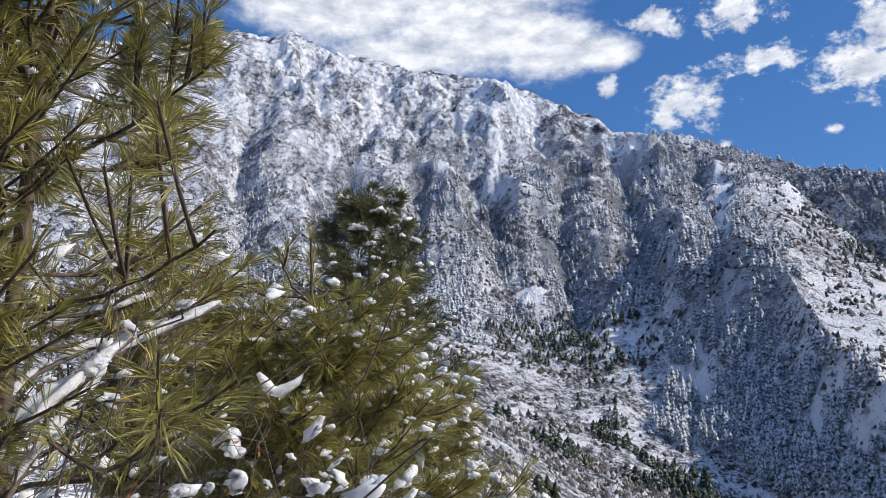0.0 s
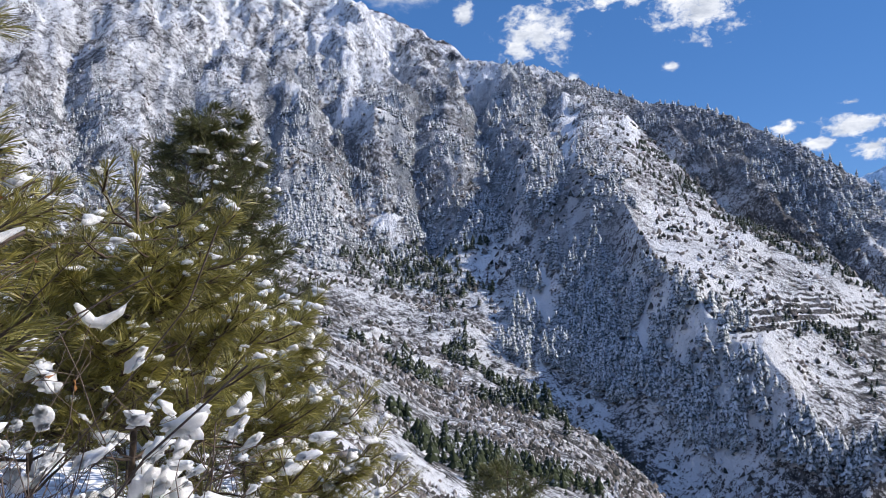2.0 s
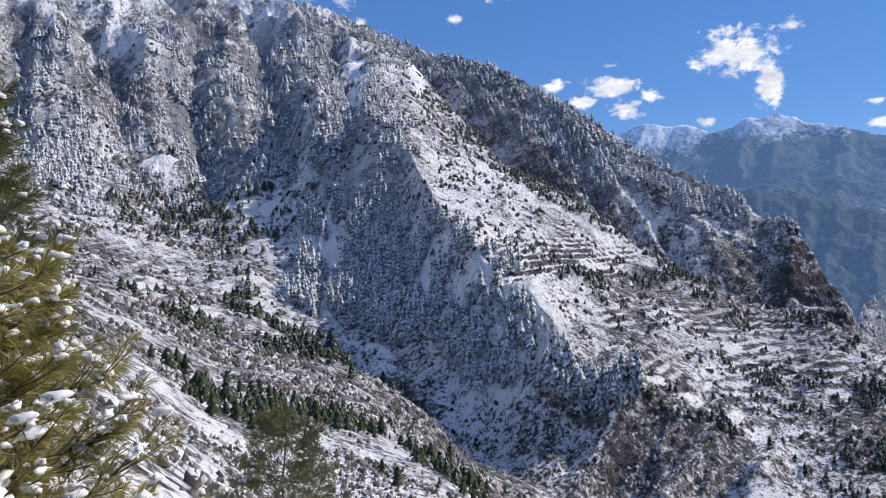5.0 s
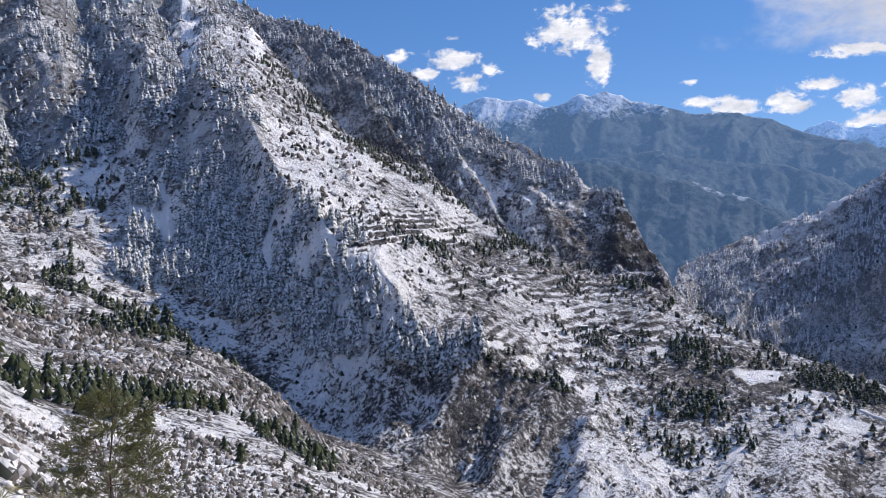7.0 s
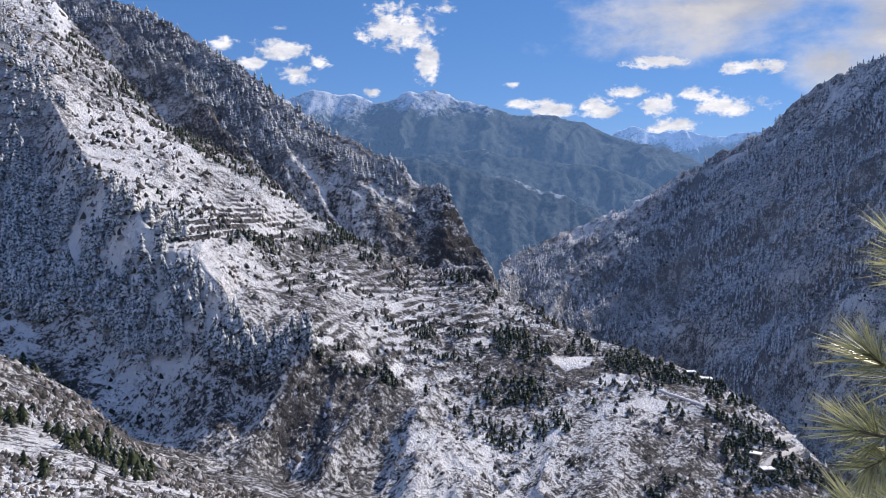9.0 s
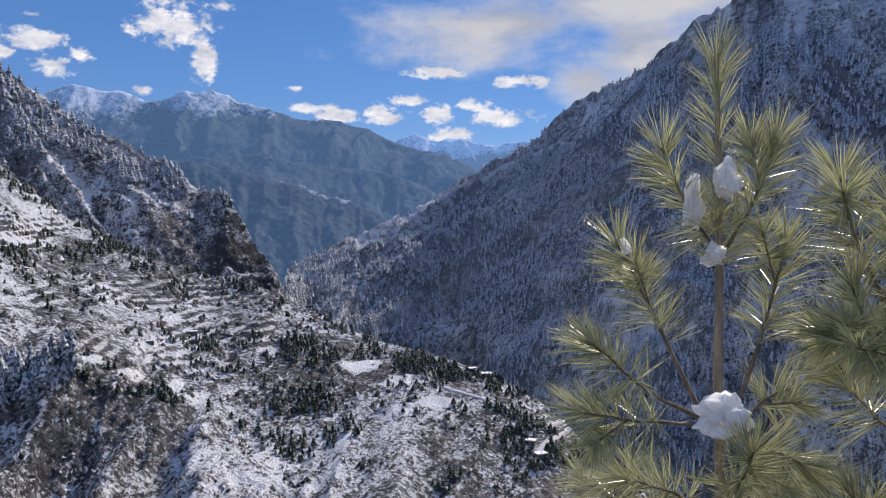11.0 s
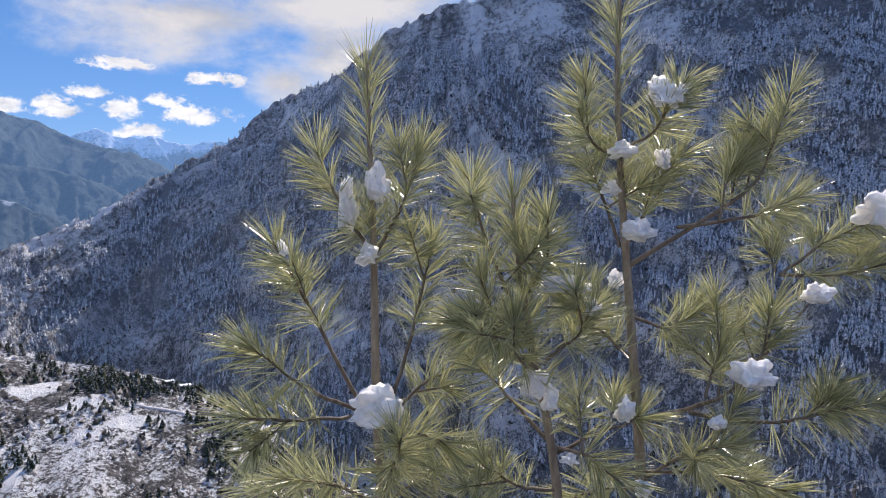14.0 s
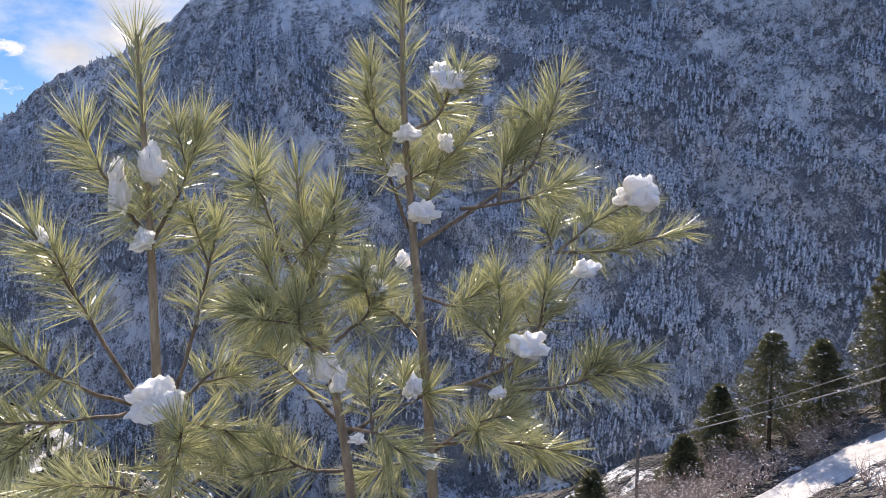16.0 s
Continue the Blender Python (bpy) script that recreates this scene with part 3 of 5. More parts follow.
    scrub = scrub * (1 - near) + near * (0.45 + 0.15 * smooth(100, 112, BEAR))
    patch = np.clip(0.7 + 2.4 * fbm(X / 30, Y / 30, 3, 0.55, 37), 0.04, 1.6)
    stands["face"] = stands["face"] * np.clip(0.45 + 1.3 * streak + 0.5 * (0.6 - SPUR), 0.05, 1)
    stands["dark_side"] = stands["dark_side"] * np.clip(0.65 + 2.2 * slant, 0.06, 1) * (1 - 0.85 * smooth(8, 13, el) * (1 - 0.5 * smooth(104, 112, BEAR)))
    stands["sunny_slope"] = stands["sunny_slope"] * (0.25 + 0.75 * smooth(44, 52, BEAR)) * smooth(-0.12, 0.12, fbm(X / 28, Y / 28, 3, 0.5, 39))
    # frosted woods, strongest where haze across the valley is painted in
    rime_haze = 0.30 * np.minimum(1, 1.6 * stands["dark_side"]) * (0.75 + 0.8 * slant) + 0.20 * beyond + 0.45 * stands["gully_woods"] + 0.30 * stands["face"] + 0.35 * stands["ridge"]
    return np.clip(scrub, 0, 1), np.clip(rock, 0, 1), np.clip(turf, 0, 1), np.clip(rime_haze * (1 - bare), 0, 0.85), {k: np.clip(v * patch * (1 - 0.9 * bare), 0, 1) for k, v in stands.items()}


SCRUB, ROCK, TURF, RIME_HAZE, WOODS = covers()


def sheet(name, x, y, z, cover, mat, rime_haze=None):
    rows, cols = x.shape
    me = bpy.data.meshes.new(name)
    co = np.stack([x, y, z], -1).reshape(-1, 3).astype(np.float32)
    i = np.arange(rows * cols).reshape(rows, cols)
    a, b2, c, d = i[:-1, :-1], i[:-1, 1:], i[1:, 1:], i[1:, :-1]
    quads = np.stack([a, d, c, b2], -1).reshape(-1, 4)
    me.vertices.add(len(co)), me.vertices.foreach_set("co", co.ravel())
    me.loops.add(quads.size), me.loops.foreach_set("vertex_index", quads.ravel().astype(np.int32))
    me.polygons.add(len(quads)), me.polygons.foreach_set("loop_start", (np.arange(len(quads)) * 4).astype(np.int32))
    me.update(calc_edges=True)
    me.shade_smooth()
    at = me.attributes.new("cover", "FLOAT_VECTOR", "POINT")
    at.data.foreach_set("vector", cover.reshape(-1).astype(np.float32))
    if rime_haze is not None:
        me.attributes.new("rime_haze", "FLOAT", "POINT").data.foreach_set("value", rime_haze.ravel().astype(np.float32))
    me.materials.append(mat)
    return new(name, me)


ground = tagged(sheet("ground", X, Y, Z, np.stack([SCRUB, ROCK, TURF], -1), GROUND, RIME_HAZE),
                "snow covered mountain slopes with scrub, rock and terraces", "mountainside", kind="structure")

# ---- the far range at the valley's head ----
# Crest of each range: bearing, slope angle; its distance, where its foot lies (slope angle, distance), haze, and the slope angles between which snow sets in.
MASSIF = [(30, 6.4), (38, 6.6), (41.4, 7.3), (42.6, 7.9), (43.4, 8.0), (44.6, 7.7), (46, 7.7), (47.5, 7.2), (48.6, 7.1), (50.3, 8.0), (51.0, 7.8), (52.2, 8.1), (53.7, 7.6), (55.5, 7.0), (58.4, 6.2), (61.3, 6.1), (63.7, 5.5), (65.7, 4.5), (68.7, 3.6), (71.3, 2.7), (75, 1.5), (90, 0)]
SHOULDER = [(30, 2.0), (52, 3.2), (56, 3.6), (59.7, 2.7), (63.7, 2.5), (66, 1.9), (68.4, 0.8), (72, -1.0), (80, -4), (90, -6)]
FOOT_RIDGE = [(30, 3.0), (46, 3.2), (49.9, 3.0), (53.8, 2.5), (56.4, 1.7), (57.4, 1.5), (60.9, 0.5), (63, -0.3), (65, -1.3), (67.5, -2.8), (72, -6), (90, -9)]
DISTANT = [(55, 3), (62, 4.1), (65.6, 4.6), (67.2, 5.2), (69, 4.6), (70.9, 4.8), (73, 4.3), (75.4, 4.6), (82, 4.2), (90, 4)]


def far_material():
    mat, tools = material("far_range_in_haze")
    add, m, v, noise_n, ramp, mix, link = tools
    pos = add("ShaderNodeNewGeometry").outputs["Position"]
    cov = add("ShaderNodeAttribute", attribute_name="cover")
    sep = add("ShaderNodeSeparateXYZ")
    link(cov.outputs["Vector"], sep.inputs[0])
    n = noise_n(v("MULTIPLY", pos, (0.009, 0.009, 0.009)), 1, 8, 0.68).outputs[0]
    fine = noise_n(v("MULTIPLY", pos, (0.05, 0.05, 0.03)), 1, 5, 0.7).outputs[0]
    n = m("ADD", m("MULTIPLY", n, 0.6), m("MULTIPLY", fine, 0.4))
    snow = m("MULTIPLY", m("SUBTRACT", m("ADD", n, m("MULTIPLY", sep.outputs[0], 0.30)), 0.66), 7.0, None, True)
    # distance haze is painted in: far snow dulled to blue grey
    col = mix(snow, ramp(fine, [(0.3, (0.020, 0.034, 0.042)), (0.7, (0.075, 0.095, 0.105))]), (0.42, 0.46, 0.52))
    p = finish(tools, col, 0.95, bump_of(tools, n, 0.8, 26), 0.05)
    # and a blue haze glow, stronger on the farther ranges
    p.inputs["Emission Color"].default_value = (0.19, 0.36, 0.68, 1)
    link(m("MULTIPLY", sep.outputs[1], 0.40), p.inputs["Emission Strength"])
    return mat


FAR = far_material()


def far_range(crest, dist, foot_angle, foot_dist, haze, snow_low, snow_high, ribs, period, seed, label):
    b = np.arange(31, 88, 0.17)
    top = dist * np.tan(np.radians(along(crest, b)[0]))
    s = np.concatenate([np.linspace(0, 1, 96), [1.03, 1.08]])[:, None]
    low = foot_dist * math.tan(radians(foot_angle))
    z = low + (top - low) * (0.55 * s + 0.45 * s ** 1.8)
    z[-2:] = top - np.array([[60], [320]])
    r = foot_dist + (dist - foot_dist) * s + 0 * b
    bb = np.broadcast_to(b, r.shape)
    x, y = r * np.sin(np.radians(bb)), r * np.cos(np.radians(bb))
    hold = np.clip(np.sin(np.pi * np.clip(s, 0, 1)) ** 0.6, 0, 1) * (s < 1)
    lean = bb / period + 0.9 * (1 - s) * np.sin(bb * 0.31 + seed) + 1.1 * fbm(x / 420, y / 420, 4, 0.5, seed)
    z = z + hold * (fbm(lean, s * 1.2 + 0 * bb, 5, 0.5, seed + 1, True) * ribs + fbm(x / 160, y / 160, 4, 0.5, seed + 2) * ribs * 0.35) + (s <= 1) * fbm(x / 70, y / 70, 4, 0.6, seed + 3, True) * 11 - 4
    el = np.degrees(np.arctan2(z, r))
    snow = smooth(snow_low, snow_high, el + 0.8 * fbm(x / 300, y / 300, 3, 0.5, seed + 4)) + 0.25 * fbm(x / 350, y / 350, 3, 0.5, seed + 5)
    if ribs < 60:  # a snowy line along the lower ridge's top, sunlight on it put in as snow
        snow = np.maximum(snow, (0.66 + 0.8 * fbm(x / 60, y / 60, 3, 0.5, 69)) * smooth(0.92, 0.985, s) * window(bb, 57.0, 64, 0.8))
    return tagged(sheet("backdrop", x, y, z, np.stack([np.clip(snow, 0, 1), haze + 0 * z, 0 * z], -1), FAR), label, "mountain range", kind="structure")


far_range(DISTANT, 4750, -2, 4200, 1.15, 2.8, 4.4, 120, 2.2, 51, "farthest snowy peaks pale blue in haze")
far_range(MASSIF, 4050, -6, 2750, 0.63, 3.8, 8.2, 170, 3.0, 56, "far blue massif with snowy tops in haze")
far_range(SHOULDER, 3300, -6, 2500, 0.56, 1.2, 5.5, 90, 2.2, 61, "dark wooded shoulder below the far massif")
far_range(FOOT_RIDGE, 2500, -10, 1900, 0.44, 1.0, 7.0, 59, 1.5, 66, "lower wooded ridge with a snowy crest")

# ---- conifers on the slopes ----
def part(name, bm, mat, parent=None, label=""):
    me = bpy.data.meshes.new(name)
    bm.to_mesh(me)
    bm.free()
    me.materials.append(mat)
    ob = new(name, me)
    ob.parent = parent
    if label:
        ob["label"] = label
    return ob


def crown_arrays(rng, tiers=6, sides=7, slim=0.17):
    """Vertices and triangles of a conifer's crown one metre tall: ragged, drooping whorls."""
    verts, tris = [], []
    for k in range(tiers):
        f = k / tiers
        base, top = 0.10 + 0.86 * f, 0.10 + 0.86 * f + 0.86 / tiers * 1.75
        rad = slim * (1 - f) ** 0.85 + 0.012
        turn = rng.uniform(0, 6.28)
        start = len(verts)
        verts.append((rng.uniform(-0.01, 0.01), rng.uniform(-0.01, 0.01), min(top, 1.0)))
        for j in range(sides):
            a = turn + 6.283 * (j + rng.uniform(-0.2, 0.2)) / sides
            q = rad * rng.uniform(0.62, 1.2)
            verts.append((q * math.cos(a), q * math.sin(a), base - 0.03 * rng.random()))
            a += 3.14 / sides
            q = rad * rng.uniform(0.3, 0.55)
            verts.append((q * math.cos(a), q * math.sin(a), base + 0.045))
        n = 2 * sides
        for j in range(n):
            tris.append((start, start + 1 + j, start + 1 + (j + 1) % n))
    return np.array(verts), np.array(tris)


def mesh_of(name, verts, tris, mat):
    me = bpy.data.meshes.new(name)
    me.vertices.add(len(verts)), me.vertices.foreach_set("co", np.asarray(verts, np.float32).ravel())
    me.loops.add(tris.size), me.loops.foreach_set("vertex_index", tris.ravel().astype(np.int32))
    me.polygons.add(len(tris)), me.polygons.foreach_set("loop_start", (np.arange(len(tris)) * tris.shape[1]).astype(np.int32))
    me.update(calc_edges=True)
    me.materials.append(mat)
    return me


STANDS = {  # trees, mean height (m), plain crowns where they are far off
    "ravine": (1650, 12, 0), "gully_woods": (2000, 9.5, 1), "face": (6000, 7.0, 1), "upper_face": (1500, 5, 1), "ridge": (2800, 9, 1), "knob": (220, 8, 1), "bench": (430, 6.6, 0), "lower_face": (420, 7, 0),
    "crest": (800, 4.8, 0), "belts": (800, 4.6, 0), "sunny_slope": (1500, 3.8, 0), "dark_side": (30000, 11, 1), "dark_skyline": (260, 11, 1), "near_slope": (300, 4.6, 0)}
GREEN = ("bench", "lower_face", "crest", "belts", "sunny_slope", "near_slope")


def scatter(thick, count, rng):
    """Places on the ground, thick where the weight is high."""
    x00 = X[:-1, :-1]
    ax, ay = X[1:, :-1] - x00, Y[1:, :-1] - Y[:-1, :-1]
    bx, by = X[:-1, 1:] - x00, Y[:-1, 1:] - Y[:-1, :-1]
    w = (np.abs(ax * by - ay * bx) * thick[:-1, :-1] * (BEAR[:-1, :-1] > -36) * (BEAR[:-1, :-1] < 142)).ravel()
    pick = rng.choice(len(w), size=count, p=w / w.sum())
    i, j = np.divmod(pick, X.shape[1] - 1)
    s, t = rng.random(count), rng.random(count)

    def at(a):
        return (a[i, j] * (1 - s) + a[i + 1, j] * s) * (1 - t) + (a[i, j + 1] * (1 - s) + a[i + 1, j + 1] * s) * t

    return np.stack([at(X), at(Y), at(Z)], -1), at(RANGE)


def woods():
    rnd = random.Random(4)
    kinds = [crown_arrays(rnd, rnd.choice((4, 4, 5)), 5, rnd.uniform(0.23, 0.40)) for _ in range(9)]
    bushy = [crown_arrays(rnd, rnd.choice((3, 4)), 6, rnd.uniform(0.34, 0.56)) for _ in range(9)]
    plain = [crown_arrays(rnd, 3, 4, rnd.uniform(0.24, 0.42)) for _ in range(9)]
    spires = [crown_arrays(rnd, 2, 3, rnd.uniform(0.20, 0.32)) for _ in range(9)]
    rng = np.random.default_rng(5)
    place, dist, tall, green, far, hazy = [], [], [], [], [], []
    for k, (count, mean, simple) in STANDS.items():
        p, d = scatter(WOODS[k] if k == "dark_side" else WOODS[k] ** 1.5 / (0.4 + (RANGE / 800) ** 2), count, rng)
        place.append(p), dist.append(d), tall.append(mean * (0.35 + 0.95 * rng.random(count) ** 1.4)), green.append(np.full(count, k in GREEN)), far.append(np.full(count, bool(simple))), hazy.append(np.full(count, k.startswith("dark")))
    place, dist, tall, green, far, hazy = (np.concatenate(a) for a in (place, dist, tall, green, far, hazy))
    near = np.argsort(np.where(green, dist, 9e9))[:290]
    chosen = np.zeros(len(place), bool)
    chosen[near] = True
    crowns = [mesh_of("crown", v, t, CONIFER) for v, t in bushy]
    bm = bmesh.new()
    bmesh.ops.create_cone(bm, segments=5, radius1=0.016, radius2=0.008, depth=0.3, matrix=Matrix.Translation((0, 0, 0.12)))
    trunk = bpy.data.meshes.new("trunk")
    bm.to_mesh(trunk), bm.free()
    trunk.materials.append(BARK)
    for n, k in enumerate(np.nonzero(chosen)[0]):
        base = tagged(new("conifer_tree"), "dark green conifer dusted with snow on the slope", "tree", "conifers on the slope")
        base.matrix_world = Matrix.LocRotScale(place[k], Euler((0, 0, rng.uniform(0, 6.28))), (tall[k],) * 3)
        for name, me in (("crown", crowns[n % len(crowns)]), ("trunk", trunk)):
            new(name, me).parent = base
    for name, mat, which, label in (("green_woods", CONIFER, green, "dark green conifers scattered over the sunny slopes"), ("frosted_woods", FROSTED, ~green & ~hazy, "frosted conifer woods on the great face"), ("rimed_hazy_woods", RIMED_HAZY, hazy, "blue grey conifer woods across the valley, rime and haze in their colour")):
        allv, allt, count = [], [], 0
        for k in np.nonzero(~chosen & which)[0]:
            v, t = (spires if hazy[k] else plain if far[k] else bushy if green[k] else kinds)[k % 9]
            a = rng.uniform(0, 6.28)
            c, s = math.cos(a) * tall[k], math.sin(a) * tall[k]
            allv.append(v[:, :1] * np.array([c, s, 0]) + v[:, 1:2] * np.array([-s, c, 0]) + v[:, 2:] * np.array([0, 0, tall[k]]) + place[k])
            allt.append(t + count)
            count += len(v)
        tagged(new(name, mesh_of(name, np.concatenate(allv), np.concatenate(allt), mat)), label, "woods", kind="stuff")


def bark_material(name="bark", dark=(0.05, 0.035, 0.025), light=(0.17, 0.13, 0.10)):
    mat, tools = material(name)
    add, m, v, noise_n, ramp, mix, link = tools
    pos = add("ShaderNodeNewGeometry").outputs["Position"]
    n = noise_n(v("MULTIPLY", pos, (60, 60, 18)), 1, 5, 0.65).outputs[0]
    finish(tools, ramp(n, [(0.3, dark), (0.7, light)]), 0.85, bump_of(tools, n, 0.6, 0.004), 0.2)
    return mat


BARK = bark_material()
woods()

# ---- materials of the near things ----
def needle_material(name, dark, light, glow, rough=0.33):
    mat, tools = material(name)
    add, m, v, noise_n, ramp, mix, link = tools
    geo = add("ShaderNodeNewGeometry")
    n = noise_n(geo.outputs["Position"], 9.0, 2).outputs[0]
    col = mix(m("ADD", m("MULTIPLY", geo.outputs["Random Per Island"], 0.7), m("MULTIPLY", n, 0.3)), dark, light)
    p = add("ShaderNodeBsdfPrincipled", Roughness=0.33)
    p.inputs["Specular IOR Level"].default_value = 0.6
    link(col, p.inputs["Base Color"])
    p.inputs["Roughness"].default_value = rough
    t = add("ShaderNodeBsdfTranslucent")
    link(mix(0.5, col, light), t.inputs[0])
    both = add("ShaderNodeMixShader")
    both.inputs[0].default_value = glow
    link(p.outputs[0], both.inputs[1]), link(t.outputs[0], both.inputs[2])
    link(both.outputs[0], add("ShaderNodeOutputMaterial").inputs[0])
    return mat


def snow_material():
    mat, tools = material("clinging_snow")
    add, m, v, noise_n, ramp, mix, link = tools
    pos = add("ShaderNodeNewGeometry").outputs["Position"]
    n = noise_n(pos, 45.0, 5, 0.6).outputs[0]
    fine = noise_n(pos, 400.0, 2, 0.6).outputs[0]
    p = add("ShaderNodeBsdfPrincipled", Roughness=0.55)
    link(ramp(n, [(0.3, (0.80, 0.81, 0.82)), (0.7, (0.90, 0.90, 0.89))]), p.inputs["Base Color"])
    link(bump_of(tools, m("ADD", n, m("MULTIPLY", fine, 0.2)), 0.8, 0.009), p.inputs["Normal"])
    p.inputs["Subsurface Weight"].default_value, p.inputs["Subsurface Scale"].default_value = 0.9, 0.05
    p.inputs["Subsurface Radius"].default_value = (1.0, 0.95, 0.9)
    link(p.outputs[0], add("ShaderNodeOutputMaterial").inputs[0])
    return mat


def plain_material(name, dark, light, scale, rough=0.8):
    mat, tools = material(name)
    add, m, v, noise_n, ramp, mix, link = tools
    n = noise_n(add("ShaderNodeNewGeometry").outputs["Position"], scale, 5, 0.6).outputs[0]
    finish(tools, ramp(n, [(0.3, dark), (0.7, light)]), rough, bump_of(tools, n, 0.4, 0.01), 0.25)
    return mat


YOUNG_NEEDLE = needle_material("young_pine_needle", (0.032, 0.056, 0.026), (0.71, 0.71, 0.40), 0.36, 0.28)
OLD_NEEDLE = needle_material("pine_needle", (0.010, 0.016, 0.004), (0.50, 0.45, 0.115), 0.20, 0.42)
DARK_NEEDLE = needle_material("dark_pine_needle", (0.022, 0.032, 0.012), (0.19, 0.19, 0.065), 0.25, 0.5)
HILL_NEEDLE = needle_material("hillside_conifer_needle", (0.024, 0.034, 0.016), (0.20, 0.20, 0.09), 0.3)
CLING = snow_material()
TWIG = bark_material("grey_twig", (0.07, 0.052, 0.045), (0.20, 0.16, 0.14))
YOUNG_BARK = bark_material("young_pine_bark", (0.11, 0.085, 0.065), (0.32, 0.26, 0.20))
STEM_BARK = bark_material("young_pine_stem", (0.20, 0.16, 0.12), (0.44, 0.37, 0.29))
RUST_LEAF = needle_material("rust_leaf", (0.22, 0.09, 0.025), (0.42, 0.20, 0.06), 0.3)
SCRUB_TWIG = plain_material("scrub_twig", (0.28, 0.21, 0.185), (0.56, 0.465, 0.42), 3.0)
WEATHERED = plain_material("weathered_wood", (0.13, 0.12, 0.11), (0.30, 0.28, 0.25), 12.0)
WIRE = plain_material("dull_wire", (0.25, 0.25, 0.26), (0.40, 0.40, 0.42), 40.0, 0.45)
GLAZE = plain_material("white_insulator", (0.6, 0.6, 0.6), (0.8, 0.8, 0.8), 40.0, 0.3)
TRACK = plain_material("trodden_snow", (0.36, 0.345, 0.34), (0.62, 0.61, 0.61), 2.6, 0.7)
HOUSE_WALL = plain_material("mud_and_stone_wall", (0.10, 0.08, 0.065), (0.24, 0.20, 0.16), 0.9)

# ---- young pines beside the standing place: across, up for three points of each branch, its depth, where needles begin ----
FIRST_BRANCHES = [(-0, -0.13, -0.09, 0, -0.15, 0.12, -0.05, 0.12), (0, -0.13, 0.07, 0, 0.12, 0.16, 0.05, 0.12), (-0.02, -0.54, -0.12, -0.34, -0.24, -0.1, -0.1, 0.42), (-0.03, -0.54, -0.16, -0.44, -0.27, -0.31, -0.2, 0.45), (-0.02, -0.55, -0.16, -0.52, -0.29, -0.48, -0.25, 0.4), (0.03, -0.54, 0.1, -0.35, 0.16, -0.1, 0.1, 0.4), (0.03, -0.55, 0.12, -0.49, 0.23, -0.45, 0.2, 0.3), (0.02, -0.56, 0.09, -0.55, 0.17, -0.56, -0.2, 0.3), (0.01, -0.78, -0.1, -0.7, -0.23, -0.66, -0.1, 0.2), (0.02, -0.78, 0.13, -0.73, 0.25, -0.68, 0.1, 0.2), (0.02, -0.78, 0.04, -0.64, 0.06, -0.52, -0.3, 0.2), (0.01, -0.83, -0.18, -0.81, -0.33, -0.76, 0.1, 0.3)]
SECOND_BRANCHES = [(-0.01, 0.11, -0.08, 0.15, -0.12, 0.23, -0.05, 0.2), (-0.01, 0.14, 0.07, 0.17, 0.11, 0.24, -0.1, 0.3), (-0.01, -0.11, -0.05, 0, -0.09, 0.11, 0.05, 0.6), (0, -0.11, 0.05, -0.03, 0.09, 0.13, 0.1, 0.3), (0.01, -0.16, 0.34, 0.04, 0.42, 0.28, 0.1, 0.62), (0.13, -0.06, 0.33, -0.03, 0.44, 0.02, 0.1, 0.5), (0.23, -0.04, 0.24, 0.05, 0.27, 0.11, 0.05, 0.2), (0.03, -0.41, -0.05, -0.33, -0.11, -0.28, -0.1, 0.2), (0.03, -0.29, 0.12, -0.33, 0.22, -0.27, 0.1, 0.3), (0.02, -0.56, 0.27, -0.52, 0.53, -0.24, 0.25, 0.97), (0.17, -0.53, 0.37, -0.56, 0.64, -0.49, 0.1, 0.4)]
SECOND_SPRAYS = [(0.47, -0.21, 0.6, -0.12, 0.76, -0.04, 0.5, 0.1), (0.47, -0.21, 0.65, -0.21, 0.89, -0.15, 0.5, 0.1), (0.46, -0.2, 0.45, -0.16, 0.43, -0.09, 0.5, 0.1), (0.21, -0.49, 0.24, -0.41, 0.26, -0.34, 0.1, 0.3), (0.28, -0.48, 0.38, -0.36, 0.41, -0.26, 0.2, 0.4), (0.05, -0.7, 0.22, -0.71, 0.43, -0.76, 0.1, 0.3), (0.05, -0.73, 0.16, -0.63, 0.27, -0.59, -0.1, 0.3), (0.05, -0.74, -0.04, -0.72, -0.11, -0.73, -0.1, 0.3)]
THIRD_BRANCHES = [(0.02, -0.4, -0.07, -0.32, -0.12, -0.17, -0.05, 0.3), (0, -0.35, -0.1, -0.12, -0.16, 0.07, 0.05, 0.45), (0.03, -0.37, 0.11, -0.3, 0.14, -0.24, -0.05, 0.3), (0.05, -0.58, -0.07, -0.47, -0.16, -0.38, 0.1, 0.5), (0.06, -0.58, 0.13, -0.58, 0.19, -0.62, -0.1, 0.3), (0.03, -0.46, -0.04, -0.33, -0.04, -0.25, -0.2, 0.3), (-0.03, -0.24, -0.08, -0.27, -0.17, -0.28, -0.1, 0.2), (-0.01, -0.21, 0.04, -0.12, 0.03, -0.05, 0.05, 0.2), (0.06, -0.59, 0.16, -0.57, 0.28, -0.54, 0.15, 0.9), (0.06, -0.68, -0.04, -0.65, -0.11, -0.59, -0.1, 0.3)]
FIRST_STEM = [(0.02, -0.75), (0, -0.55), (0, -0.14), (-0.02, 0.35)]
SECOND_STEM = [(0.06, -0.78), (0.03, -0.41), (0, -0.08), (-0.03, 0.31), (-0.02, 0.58)]
